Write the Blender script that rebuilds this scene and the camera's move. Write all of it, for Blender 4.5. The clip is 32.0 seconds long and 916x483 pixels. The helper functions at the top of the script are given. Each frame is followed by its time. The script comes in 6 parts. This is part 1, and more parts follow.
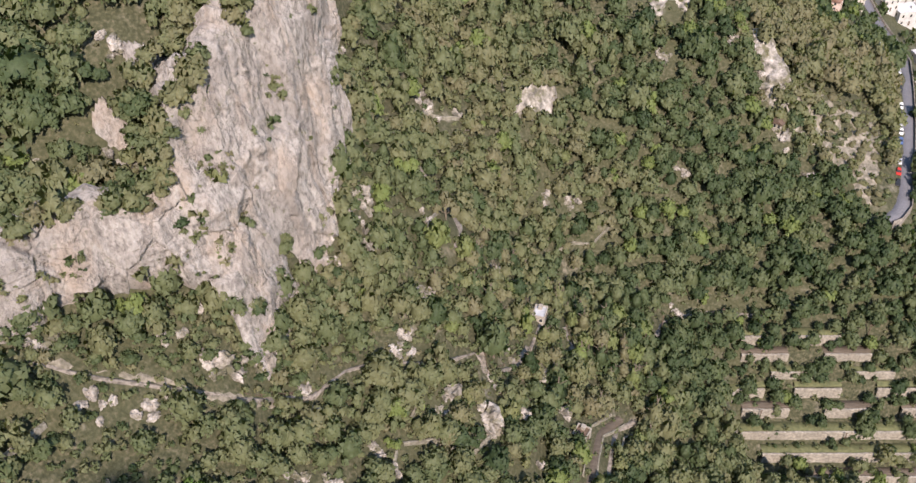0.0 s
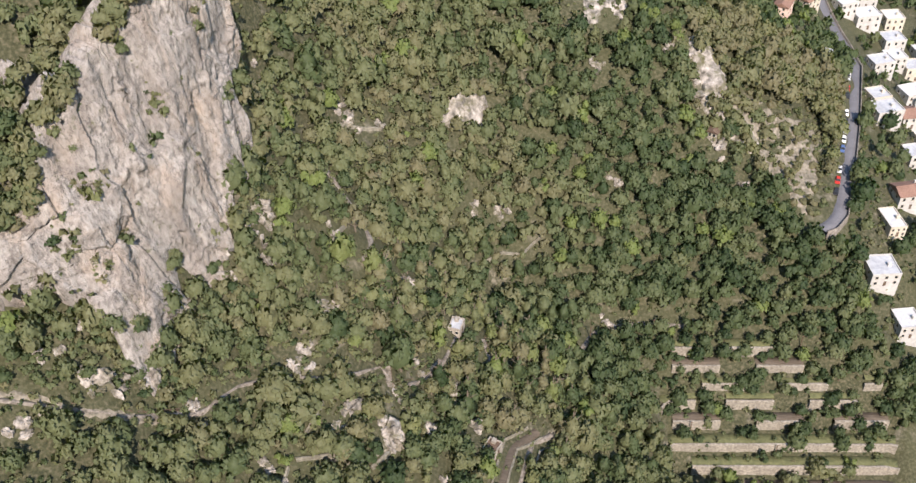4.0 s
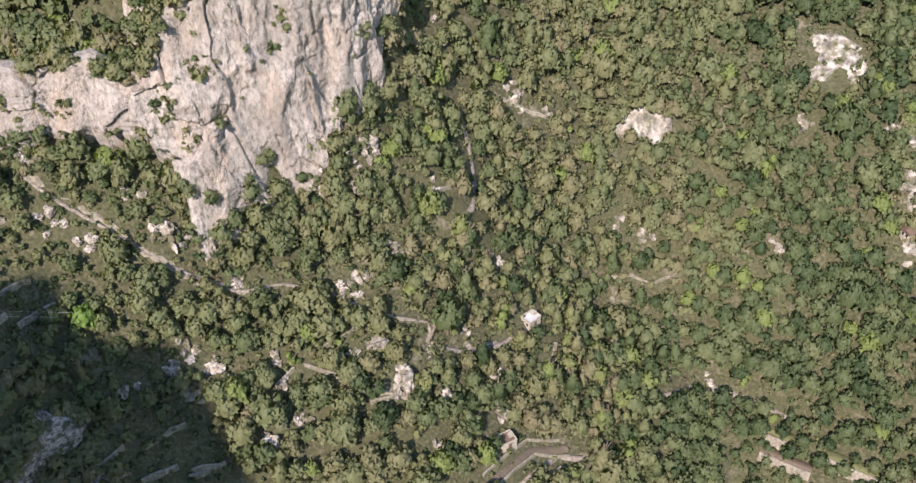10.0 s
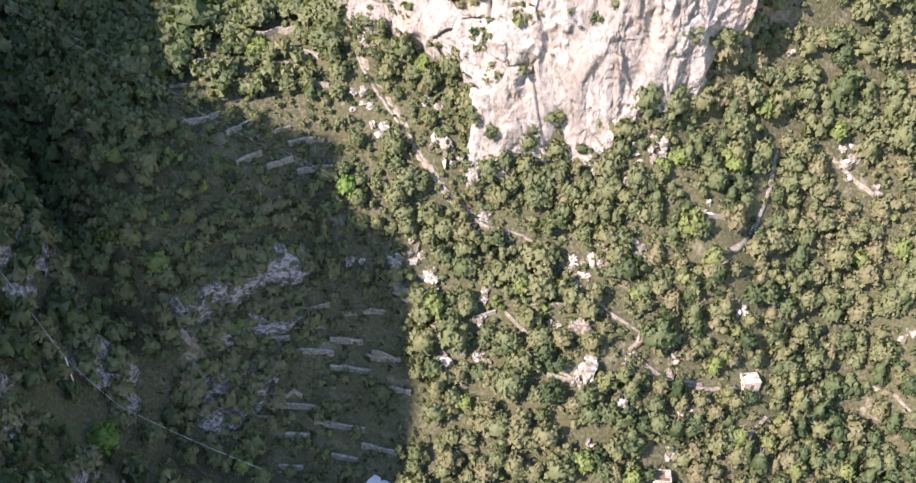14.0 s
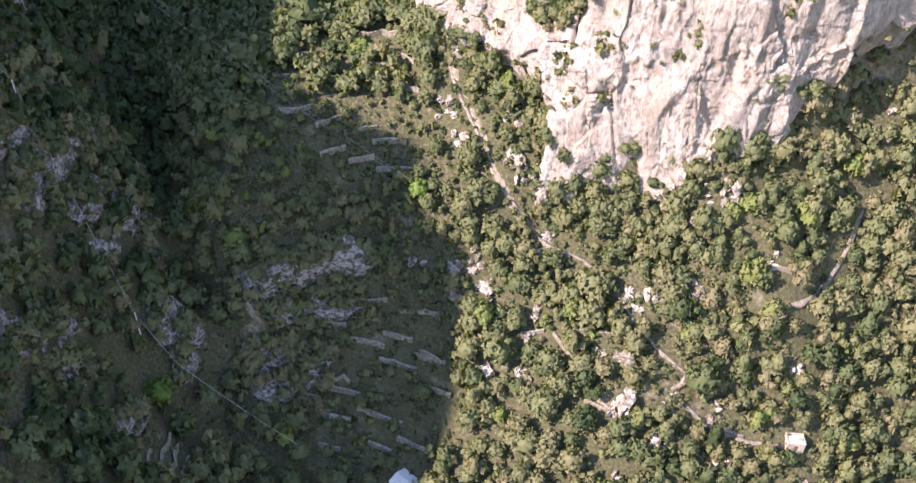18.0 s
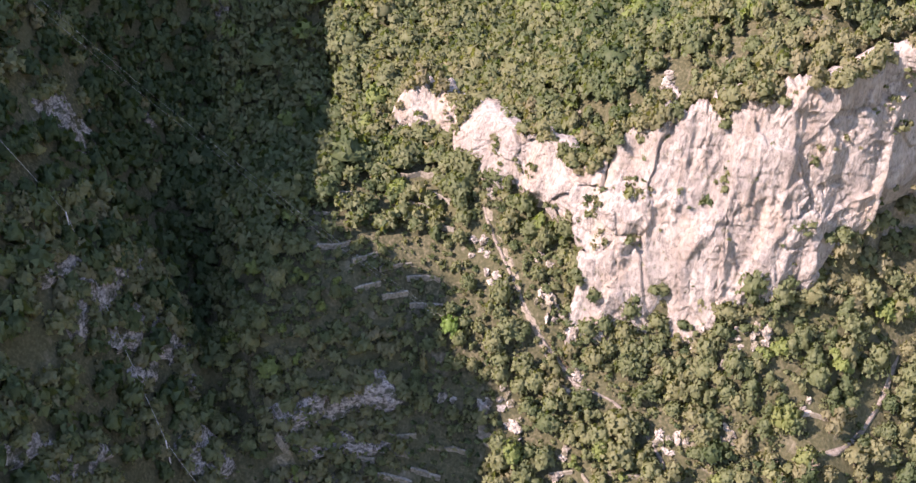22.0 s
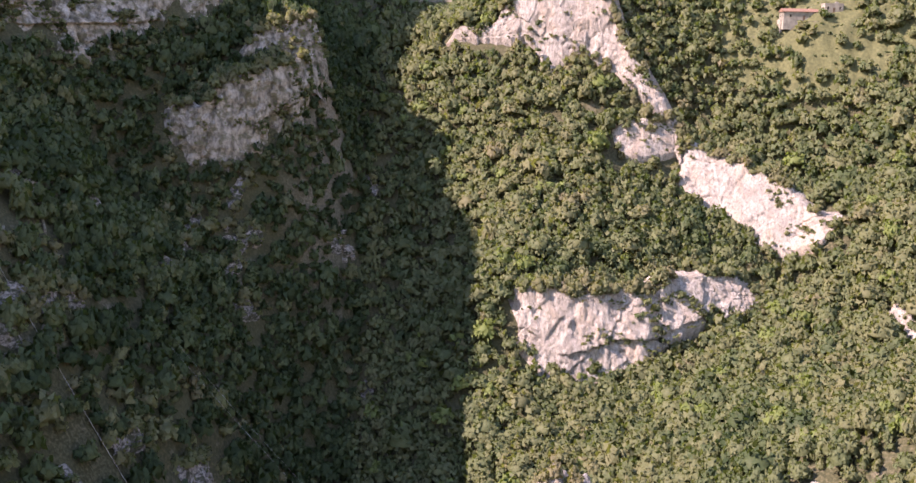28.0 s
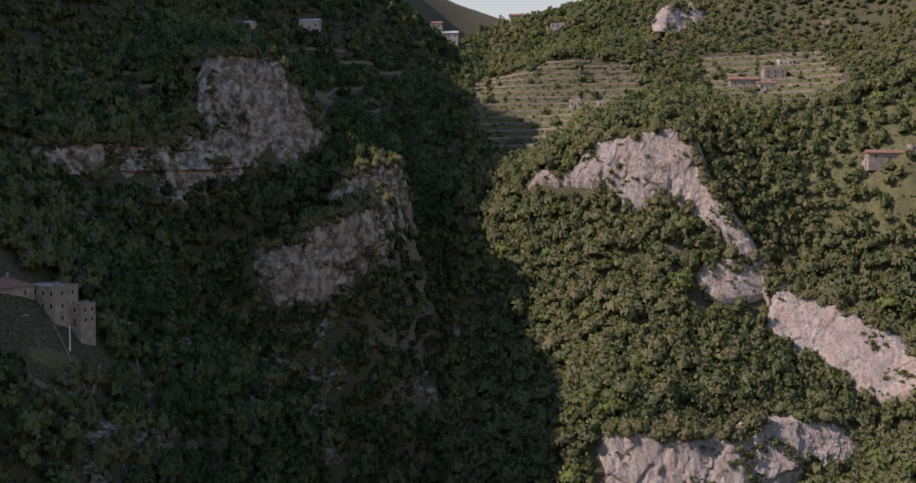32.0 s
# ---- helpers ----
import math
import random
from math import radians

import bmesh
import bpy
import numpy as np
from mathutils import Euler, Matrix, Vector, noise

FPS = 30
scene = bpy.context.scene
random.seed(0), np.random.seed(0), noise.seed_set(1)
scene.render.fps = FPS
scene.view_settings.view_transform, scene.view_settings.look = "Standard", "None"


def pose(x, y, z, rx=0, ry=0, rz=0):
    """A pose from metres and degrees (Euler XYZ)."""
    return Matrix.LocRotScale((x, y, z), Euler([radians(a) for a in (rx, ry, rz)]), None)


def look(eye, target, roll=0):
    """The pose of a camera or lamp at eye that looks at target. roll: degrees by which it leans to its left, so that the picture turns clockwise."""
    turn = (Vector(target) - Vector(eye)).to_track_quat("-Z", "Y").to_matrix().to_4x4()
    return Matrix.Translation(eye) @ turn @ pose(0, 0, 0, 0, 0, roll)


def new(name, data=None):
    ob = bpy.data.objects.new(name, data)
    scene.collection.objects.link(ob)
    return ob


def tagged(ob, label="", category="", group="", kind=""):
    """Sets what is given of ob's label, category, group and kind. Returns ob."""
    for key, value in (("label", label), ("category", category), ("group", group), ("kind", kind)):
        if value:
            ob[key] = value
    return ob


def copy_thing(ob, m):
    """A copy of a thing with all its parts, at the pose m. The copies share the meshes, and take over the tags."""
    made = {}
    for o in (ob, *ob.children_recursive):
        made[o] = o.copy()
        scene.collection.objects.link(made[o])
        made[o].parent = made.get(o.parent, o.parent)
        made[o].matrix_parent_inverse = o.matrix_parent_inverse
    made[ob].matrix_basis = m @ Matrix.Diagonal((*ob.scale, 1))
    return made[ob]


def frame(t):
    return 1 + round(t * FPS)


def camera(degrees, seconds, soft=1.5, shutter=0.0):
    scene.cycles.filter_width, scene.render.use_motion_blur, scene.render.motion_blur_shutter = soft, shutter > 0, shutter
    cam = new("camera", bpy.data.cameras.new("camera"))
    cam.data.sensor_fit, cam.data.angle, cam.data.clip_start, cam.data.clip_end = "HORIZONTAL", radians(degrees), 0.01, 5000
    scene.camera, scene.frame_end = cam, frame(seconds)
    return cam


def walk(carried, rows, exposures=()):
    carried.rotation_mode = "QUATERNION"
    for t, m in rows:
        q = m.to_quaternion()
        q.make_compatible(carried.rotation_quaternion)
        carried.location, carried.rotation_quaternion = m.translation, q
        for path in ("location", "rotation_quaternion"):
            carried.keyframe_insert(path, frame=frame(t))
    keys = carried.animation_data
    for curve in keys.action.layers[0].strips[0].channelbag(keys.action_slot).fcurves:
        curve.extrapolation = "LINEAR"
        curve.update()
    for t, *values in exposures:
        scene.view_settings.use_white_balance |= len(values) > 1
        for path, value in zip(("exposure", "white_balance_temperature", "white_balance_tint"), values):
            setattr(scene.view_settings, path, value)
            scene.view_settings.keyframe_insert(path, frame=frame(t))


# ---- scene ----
cam = camera(49.8, 32.0)
EXPOSURES = [(0, 0.86, 6300, 22), (3, 0.88, 6300, 19), (6, 0.93, 6300, 18), (9, 1.04, 6300, 20), (12, 1.40, 6330, 25), (14.5, 1.84, 6360, 29), (17, 1.84, 6450, 33), (20, 1.70, 6580, 36), (23, 1.63, 6720, 38), (26.5, 1.63, 6840, 40),
             (28.5, 1.48, 6770, 40), (30, 1.11, 6710, 38), (31, 0.66, 6650, 38), (32, 0.10, 6600, 37)]
PATH = [
    (0, (0.628, 0.799, 300.053), (0.612, 2.306, 298.738), -0.6),
    (0.5, (3.538, 2.474, 300.402), (3.515, 3.979, 299.085), -0.6),
    (1, (6.409, 3.973, 300.637), (6.382, 5.477, 299.318), -0.6),
    (1.5, (9.311, 4.961, 300.894), (9.289, 6.463, 299.573), -0.7),
    (2, (12.532, 5.589, 301.262), (12.519, 7.09, 299.94), -0.9),
    (2.5, (16.408, 5.71, 301.67), (16.399, 7.21, 300.348), -1.1),
    (3, (20.902, 5.549, 302.042), (20.888, 7.051, 300.72), -1.2),
    (3.5, (25.844, 5.259, 302.213), (25.816, 6.761, 300.893), -1.4),
    (5.5, (48.867, 4.003, 302.031), (48.653, 5.497, 300.718), -1.4),
    (6, (55.308, 4.099, 302.03), (55.019, 5.58, 300.718), -1.2),
    (6.5, (62.015, 4.525, 302.177), (61.654, 5.991, 300.865), -1.1),
    (7, (68.854, 5.402, 302.301), (68.427, 6.85, 300.99), -0.9),
    (7.5, (75.642, 6.523, 302.448), (75.154, 7.952, 301.137), -0.9),
    (8, (82.702, 7.841, 302.447), (82.152, 9.248, 301.135), -0.8),
    (8.5, (89.968, 9.593, 302.236), (89.351, 10.973, 300.926), -0.7),
    (9, (97.356, 12.036, 302.056), (96.675, 13.386, 300.747), -0.6),
    (9.5, (105.087, 14.86, 301.871), (104.353, 16.184, 300.563), -0.6),
    (10, (112.606, 17.972, 301.687), (111.82, 19.268, 300.382), -0.7),
    (10.5, (119.761, 21.212, 301.374), (118.905, 22.464, 300.071), -0.6),
    (11, (126.521, 24.524, 300.991), (125.577, 25.716, 299.692), -0.3),
    (11.5, (132.774, 28.151, 300.56), (131.752, 29.277, 299.262), 0.0),
    (12, (138.452, 32.261, 300.138), (137.284, 33.233, 298.838), 0.8),
    (12.5, (142.748, 36.715, 299.685), (141.499, 37.577, 298.383), 1.4),
    (13, (147.036, 41.254, 299.542), (145.749, 42.058, 298.238), 1.6),
    (13.5, (151.123, 45.989, 299.593), (149.795, 46.721, 298.289), 1.9),
    (14, (154.665, 50.632, 299.873), (153.302, 51.293, 298.567), 2.3),
    (14.5, (157.361, 55.297, 300.508), (155.963, 55.866, 299.196), 2.8),
    (16.5, (163.436, 74.168, 306.927), (162.013, 74.607, 305.592), 2.5),
    (17, (164.546, 76.701, 307.654), (163.112, 77.109, 306.321), 2.0),
    (17.5, (165.381, 77.774, 308.311), (163.931, 78.138, 306.982), 1.8),
    (18, (166.225, 78.308, 308.937), (164.763, 78.644, 307.615), 1.8),
    (18.5, (166.95, 78.752, 309.602), (165.478, 79.071, 308.286), 1.7),
    (19, (167.682, 79.195, 310.38), (166.202, 79.503, 309.071), 1.6),
    (19.5, (168.408, 79.628, 311.084), (166.92, 79.929, 309.781), 1.6),
    (20, (169.139, 80.098, 311.625), (167.642, 80.389, 310.331), 1.4),
    (20.5, (169.894, 80.537, 311.952), (168.388, 80.817, 310.665), 1.3),
    (21, (170.435, 81.215, 311.67), (168.894, 81.49, 310.425), 1.1),
    (21.5, (171.011, 81.947, 311.252), (169.414, 82.217, 310.078), 0.9),
    (22, (171.63, 82.543, 310.894), (169.978, 82.808, 309.798), 0.8),
    (22.5, (171.902, 82.846, 310.592), (170.2, 83.104, 309.574), 0.7),
    (23, (171.925, 82.583, 310.35), (170.176, 82.832, 309.412), 0.9),
    (23.5, (171.954, 82.29, 309.984), (170.165, 82.527, 309.122), 1.1),
    (24, (172.201, 82.236, 309.633), (170.38, 82.457, 308.836), 1.2),
    (24.5, (172.491, 82.507, 309.282), (170.644, 82.707, 308.542), 1.2),
    (25, (173.103, 83.349, 308.965), (171.23, 83.519, 308.285), 1.1),
    (25.5, (173.736, 84.388, 308.855), (171.84, 84.524, 308.232), 1.0),
    (26, (173.702, 85.192, 309.196), (171.787, 85.295, 308.629), 0.9),
    (26.5, (173.461, 85.317, 309.656), (171.529, 85.386, 309.144), 1.0),
    (28.5, (172.625, 83.356, 313.892), (170.656, 83.346, 313.538), 1.0),
    (29, (172.676, 82.912, 314.173), (170.701, 82.888, 313.859), 1.0),
    (29.5, (172.807, 82.489, 314.149), (170.826, 82.452, 313.876), 0.9),
    (30, (172.777, 82.138, 314.015), (170.796, 82.089, 313.743), 0.9),
    (30.5, (172.207, 82.046, 313.837), (170.224, 81.985, 313.582), 0.7),
    (30.6, (172.146, 82.047, 313.814), (170.159, 81.979, 313.598), 0.9),
    (30.9, (172.123, 82.012, 313.687), (170.13, 81.942, 313.537), 1.2),
    (31, (172.14, 81.922, 313.655), (170.146, 81.848, 313.517), 0.7),
    (31.5, (172.258, 81.02, 313.268), (170.262, 80.934, 313.158), 0.7),
    (32, (172.471, 79.393, 312.985), (170.479, 79.247, 312.877), 0.6),
]
walk(cam, [(t, look(eye, target, roll)) for t, eye, target, roll in PATH], EXPOSURES)

# ---- light ----
SUN_AZ, SUN_EL = radians(168.0), radians(42.0)      # clockwise from +y; height over the horizon
world = bpy.data.worlds.new("world")
scene.world = world
world.use_nodes = True
wn = world.node_tree
wn.nodes.clear()
sky = wn.nodes.new("ShaderNodeTexSky")
sky.sky_type, sky.sun_disc = "NISHITA", False
sky.sun_elevation, sky.sun_rotation = SUN_EL, SUN_AZ
sky.air_density, sky.dust_density, sky.ozone_density = 2.2, 0.3, 4.0
bg = wn.nodes.new("ShaderNodeBackground")
bg.inputs[1].default_value = 0.122
wout = wn.nodes.new("ShaderNodeOutputWorld")
wn.links.new(sky.outputs[0], bg.inputs[0])
wn.links.new(bg.outputs[0], wout.inputs[0])
sun_data = bpy.data.lights.new("sun", "SUN")
sun_data.energy, sun_data.angle, sun_data.color = 5.0, radians(0.55), (1.0, 0.89, 0.74)
sun = new("sun", sun_data)
sun_way = Vector((math.sin(SUN_AZ) * math.cos(SUN_EL), math.cos(SUN_AZ) * math.cos(SUN_EL), math.sin(SUN_EL)))
sun.matrix_world = look(sun_way * 900, (0, 0, 0))


# ---- materials ----
def material(name, rough=0.85):
    m = bpy.data.materials.new(name)
    m.use_nodes = True
    nt = m.node_tree
    p = nt.nodes["Principled BSDF"]
    p.inputs["Roughness"].default_value = rough
    p.inputs["Specular IOR Level"].default_value = 0.25
    return m, nt, p


def noise_node(nt, scale, detail=4.0, stretch=None, rough=0.55):
    tc = nt.nodes.new("ShaderNodeNewGeometry")
    src = tc.outputs["Position"]
    if stretch:
        mp = nt.nodes.new("ShaderNodeMapping")
        mp.inputs["Scale"].default_value = stretch
        nt.links.new(src, mp.inputs[0])
        src = mp.outputs[0]
    n = nt.nodes.new("ShaderNodeTexNoise")
    n.inputs["Scale"].default_value, n.inputs["Detail"].default_value = scale, detail
    n.inputs["Roughness"].default_value = rough
    nt.links.new(src, n.inputs["Vector"])
    return n.outputs["Fac"]


def ramp_node(nt, fac, stops):
    r = nt.nodes.new("ShaderNodeValToRGB")
    els = r.color_ramp.elements
    while len(els) < len(stops):
        els.new(0.5)
    for e, (at, c) in zip(els, stops):
        e.position, e.color = at, (*c, 1)
    nt.links.new(fac, r.inputs[0])
    return r.outputs[0]


def mix_node(nt, fac, a, b, mode="MIX"):
    mx = nt.nodes.new("ShaderNodeMix")
    mx.data_type, mx.blend_type = "RGBA", mode
    for sock, val in ((mx.inputs[0], fac), (mx.inputs[6], a), (mx.inputs[7], b)):
        if isinstance(val, (int, float)):
            sock.default_value = val
        elif isinstance(val, tuple):
            sock.default_value = (*val, 1)
        else:
            nt.links.new(val, sock)
    return mx.outputs[2]


def bump_node(nt, p, height, strength=0.5, dist=0.3):
    b = nt.nodes.new("ShaderNodeBump")
    b.inputs["Strength"].default_value, b.inputs["Distance"].default_value = strength, dist
    nt.links.new(height, b.inputs["Height"])
    nt.links.new(b.outputs[0], p.inputs["Normal"])


def plain(name, a, b, scale=1.0, rough=0.85, bump=0.3, dist=0.05, stretch=None, metal=0.0):
    m, nt, p = material(name, rough)
    n = noise_node(nt, scale, 5, stretch)
    n2 = noise_node(nt, scale * 0.13, 3, stretch)
    c = ramp_node(nt, n, [(0.3, a), (0.7, b)])
    c = mix_node(nt, ramp_node(nt, n2, [(0.35, (0, 0, 0)), (0.7, (0.35, 0.35, 0.35))]), c, tuple(v * 0.6 for v in a))
    nt.links.new(c, p.inputs["Base Color"])
    p.inputs["Metallic"].default_value = metal
    if bump:
        bump_node(nt, p, n, bump, dist)
    return m


def leaf_material(name, stops, single=False):
    m, nt, p = material(name, 0.62)
    p.inputs["Specular IOR Level"].default_value = 0.25
    if single:
        info = nt.nodes.new("ShaderNodeObjectInfo")
        fac = info.outputs["Random"]
    else:
        at = nt.nodes.new("ShaderNodeAttribute")
        at.attribute_name = "tint"
        fac = at.outputs["Fac"]
    c = ramp_node(nt, fac, stops)
    geo = nt.nodes.new("ShaderNodeNewGeometry")
    isl = ramp_node(nt, geo.outputs["Random Per Island"], [(0.0, (0.95, 0.95, 0.95)), (1.0, (1.05, 1.05, 1.03))])
    c = mix_node(nt, 1.0, c, isl, "MULTIPLY")
    grain = ramp_node(nt, noise_node(nt, 2.2, 4, None, 0.7), [(0.34, (0.78, 0.78, 0.78)), (0.5, (1.0, 1.0, 1.0)), (0.66, (1.16, 1.16, 1.12))])
    c = mix_node(nt, 1.0, c, grain, "MULTIPLY")
    nt.links.new(c, p.inputs["Base Color"])
    tr = nt.nodes.new("ShaderNodeBsdfTranslucent")
    nt.links.new(mix_node(nt, 1.0, c, (1.1, 1.25, 0.5), "MULTIPLY"), tr.inputs[0])
    ms = nt.nodes.new("ShaderNodeMixShader")
    ms.inputs[0].default_value = 0.42
    nt.links.new(p.outputs[0], ms.inputs[1])
    nt.links.new(tr.outputs[0], ms.inputs[2])
    nt.links.new(ms.outputs[0], nt.nodes["Material Output"].inputs[0])
    return m


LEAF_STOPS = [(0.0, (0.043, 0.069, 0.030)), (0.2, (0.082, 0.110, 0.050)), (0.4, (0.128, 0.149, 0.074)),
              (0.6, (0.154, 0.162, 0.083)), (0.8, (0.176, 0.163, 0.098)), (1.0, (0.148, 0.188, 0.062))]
leaves = leaf_material("leaves", LEAF_STOPS)
leaves_single = leaf_material("leaves_of_single_trees", LEAF_STOPS, True)
bark = plain("bark", (0.10, 0.08, 0.06), (0.2, 0.17, 0.13), 3.0)

# pale limestone: warm broad patches, grey weathered streaks, fine pitting, a few joints
rock, nt, p = material("limestone", 0.9)
fine = noise_node(nt, 0.9, 8, (1, 1, 0.5), 0.72)
streak = noise_node(nt, 0.2, 6, (1, 1, 0.16), 0.62)
broad = noise_node(nt, 0.05, 5, (1, 1, 0.8), 0.6)
warm = noise_node(nt, 0.11, 5, (1, 1, 0.5), 0.6)
grit = noise_node(nt, 2.4, 6, (1, 1, 0.7), 0.7)
c = ramp_node(nt, fine, [(0.34, (0.13, 0.119, 0.108)), (0.43, (0.255, 0.234, 0.214)), (0.50, (0.340, 0.314, 0.288)), (0.64, (0.430, 0.402, 0.371))])
c = mix_node(nt, ramp_node(nt, warm, [(0.50, (0, 0, 0)), (0.66, (0.6, 0.6, 0.6))]), c, (0.385, 0.305, 0.238))
c = mix_node(nt, ramp_node(nt, streak, [(0.50, (0, 0, 0)), (0.64, (0.6, 0.6, 0.6))]), c, (0.225, 0.198, 0.176))
c = mix_node(nt, ramp_node(nt, broad, [(0.50, (0, 0, 0)), (0.66, (0.55, 0.55, 0.55))]), c, (0.225, 0.204, 0.186))
c = mix_node(nt, ramp_node(nt, grit, [(0.30, (0.5, 0.5, 0.5)), (0.42, (0, 0, 0))]), c, (0.12, 0.11, 0.10))
run = ramp_node(nt, noise_node(nt, 0.42, 7, (1, 1, 0.09), 0.7), [(0.54, (0, 0, 0)), (0.63, (0.4, 0.4, 0.4))])
c = mix_node(nt, mix_node(nt, 1.0, run, ramp_node(nt, warm, [(0.40, (1, 1, 1)), (0.52, (0, 0, 0))]), "MULTIPLY"), c, (0.150, 0.136, 0.126))
tuft = mix_node(nt, 1.0, ramp_node(nt, noise_node(nt, 0.5, 5, (1, 1, 0.9), 0.7), [(0.60, (0, 0, 0)), (0.66, (0.8, 0.8, 0.8))]), ramp_node(nt, broad, [(0.42, (0, 0, 0)), (0.56, (1, 1, 1))]), "MULTIPLY")
c = mix_node(nt, tuft, c, (0.115, 0.118, 0.060))
crack = ramp_node(nt, noise_node(nt, 0.13, 6, (1, 1, 0.45), 0.65), [(0.490, (0, 0, 0)), (0.5, (0.6, 0.6, 0.6)), (0.510, (0, 0, 0))])
c = mix_node(nt, crack, c, (0.09, 0.08, 0.074))
nt.links.new(c, p.inputs["Base Color"])
bump_node(nt, p, fine, 1.0, 1.1)

# blocks and rubble in the wood: greyer, with lichen and dry grass on them
# also used to darken the towers, with shade put into the stone's colour
worn_shade_rock, nt, p = material("worn_shade_limestone", 0.95)
fine = noise_node(nt, 0.36, 8, (1, 1, 0.6), 0.64)
c = ramp_node(nt, fine, [(0.38, (0.075, 0.070, 0.060)), (0.46, (0.18, 0.164, 0.142)), (0.54, (0.29, 0.264, 0.234)), (0.66, (0.41, 0.378, 0.342))])
c = mix_node(nt, ramp_node(nt, noise_node(nt, 0.22, 7, (1, 1, 1.6), 0.68), [(0.50, (0, 0, 0)), (0.60, (0.85, 0.85, 0.85))]), c, (0.105, 0.100, 0.060))
nt.links.new(c, p.inputs["Base Color"])
bump_node(nt, p, fine, 1.0, 0.7)

# the same stone darkened for the shaded bank, shade put into colour, green patches
shaded_rock, nt, p = material("shaded_limestone", 0.95)
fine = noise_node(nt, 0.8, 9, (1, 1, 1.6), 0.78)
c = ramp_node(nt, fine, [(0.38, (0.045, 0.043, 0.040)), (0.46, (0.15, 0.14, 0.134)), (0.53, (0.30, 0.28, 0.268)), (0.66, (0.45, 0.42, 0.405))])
dark_patch = ramp_node(nt, noise_node(nt, 0.28, 7, (1, 1, 1.5), 0.72), [(0.485, (0, 0, 0)), (0.57, (0.95, 0.95, 0.95))])
c = mix_node(nt, dark_patch, c, (0.040, 0.045, 0.024))
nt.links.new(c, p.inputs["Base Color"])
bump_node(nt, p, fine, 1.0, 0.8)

# hillside: dry grass, soil and stones, bare rock where it is steep
soil, nt, p = material("hillside", 0.95)
fine = noise_node(nt, 1.1, 6)
mid = noise_node(nt, 0.12, 5)
broad = noise_node(nt, 0.03, 3)
grass = ramp_node(nt, fine, [(0.3, (0.024, 0.027, 0.014)), (0.5, (0.052, 0.053, 0.028)), (0.7, (0.112, 0.100, 0.066))])
stone = ramp_node(nt, fine, [(0.3, (0.12, 0.105, 0.085)), (0.6, (0.33, 0.29, 0.245)), (0.8, (0.46, 0.41, 0.36))])
geo = nt.nodes.new("ShaderNodeNewGeometry")
sep = nt.nodes.new("ShaderNodeSeparateXYZ")
nt.links.new(geo.outputs["True Normal"], sep.inputs[0])
steep = ramp_node(nt, sep.outputs["Z"], [(0.2, (0.8, 0.8, 0.8)), (0.36, (0, 0, 0))])
patch = ramp_node(nt, mid, [(0.60, (0, 0, 0)), (0.76, (0.6, 0.6, 0.6))])
c = mix_node(nt, patch, grass, stone)
c = mix_node(nt, steep, c, stone)
c = mix_node(nt, ramp_node(nt, broad, [(0.4, (0, 0, 0)), (0.65, (0.5, 0.5, 0.5))]), c, (0.058, 0.060, 0.029))
nt.links.new(c, p.inputs["Base Color"])
bump_node(nt, p, fine, 0.8, 0.5)


# ---- mesh tools ----
def mesh_from(name, verts, faces, mat, tint=None, normals=None):
    """A mesh from arrays: verts (n, 3), faces (m, 3 or 4)."""
    verts, faces = np.asarray(verts, np.float32), np.asarray(faces, np.int32)
    me = bpy.data.meshes.new(name)
    k = faces.shape[1]
    me.vertices.add(len(verts))
    me.vertices.foreach_set("co", verts.ravel())
    me.loops.add(faces.size)
    me.loops.foreach_set("vertex_index", faces.ravel())
    me.polygons.add(len(faces))
    me.polygons.foreach_set("loop_start", np.arange(len(faces), dtype=np.int32) * k)
    me.polygons.foreach_set("loop_total", np.full(len(faces), k, np.int32))
    if tint is not None:
        at = me.attributes.new("tint", "FLOAT", "FACE")
        at.data.foreach_set("value", np.asarray(tint, np.float32))
    me.update(calc_edges=True)
    me.validate()
    if normals is not None:
        me.shade_smooth()
        at = me.attributes.new("custom_normal", "FLOAT_VECTOR", "POINT")
        at.data.foreach_set("vector", np.asarray(normals, np.float32).ravel())
    if mat:
        me.materials.append(mat)
    return me


def part(name, bm, mat, parent=None, label=""):
    """Links a bmesh as one mesh object, under parent where one is given."""
    me = bpy.data.meshes.new(name)
    bmesh.ops.recalc_face_normals(bm, faces=bm.faces)
    bm.to_mesh(me)
    bm.free()
    me.materials.append(mat)
    ob = new(name, me)
    ob.parent = parent
    return tagged(ob, label)


def box(bm, lo, hi, m=None, bevel=0.0):
    """Adds a box from corner lo to corner hi."""
    lo, hi = Vector(lo), Vector(hi)
    mm = Matrix.Translation((lo + hi) / 2) @ Matrix.Diagonal((*(hi - lo), 1))
    made = bmesh.ops.create_cube(bm, size=1, matrix=(m or Matrix()) @ mm)
    if bevel:
        edges = {e for v in made["verts"] for e in v.link_edges}
        bmesh.ops.bevel(bm, geom=list(edges), offset=bevel, segments=1, affect="EDGES")
    return bm


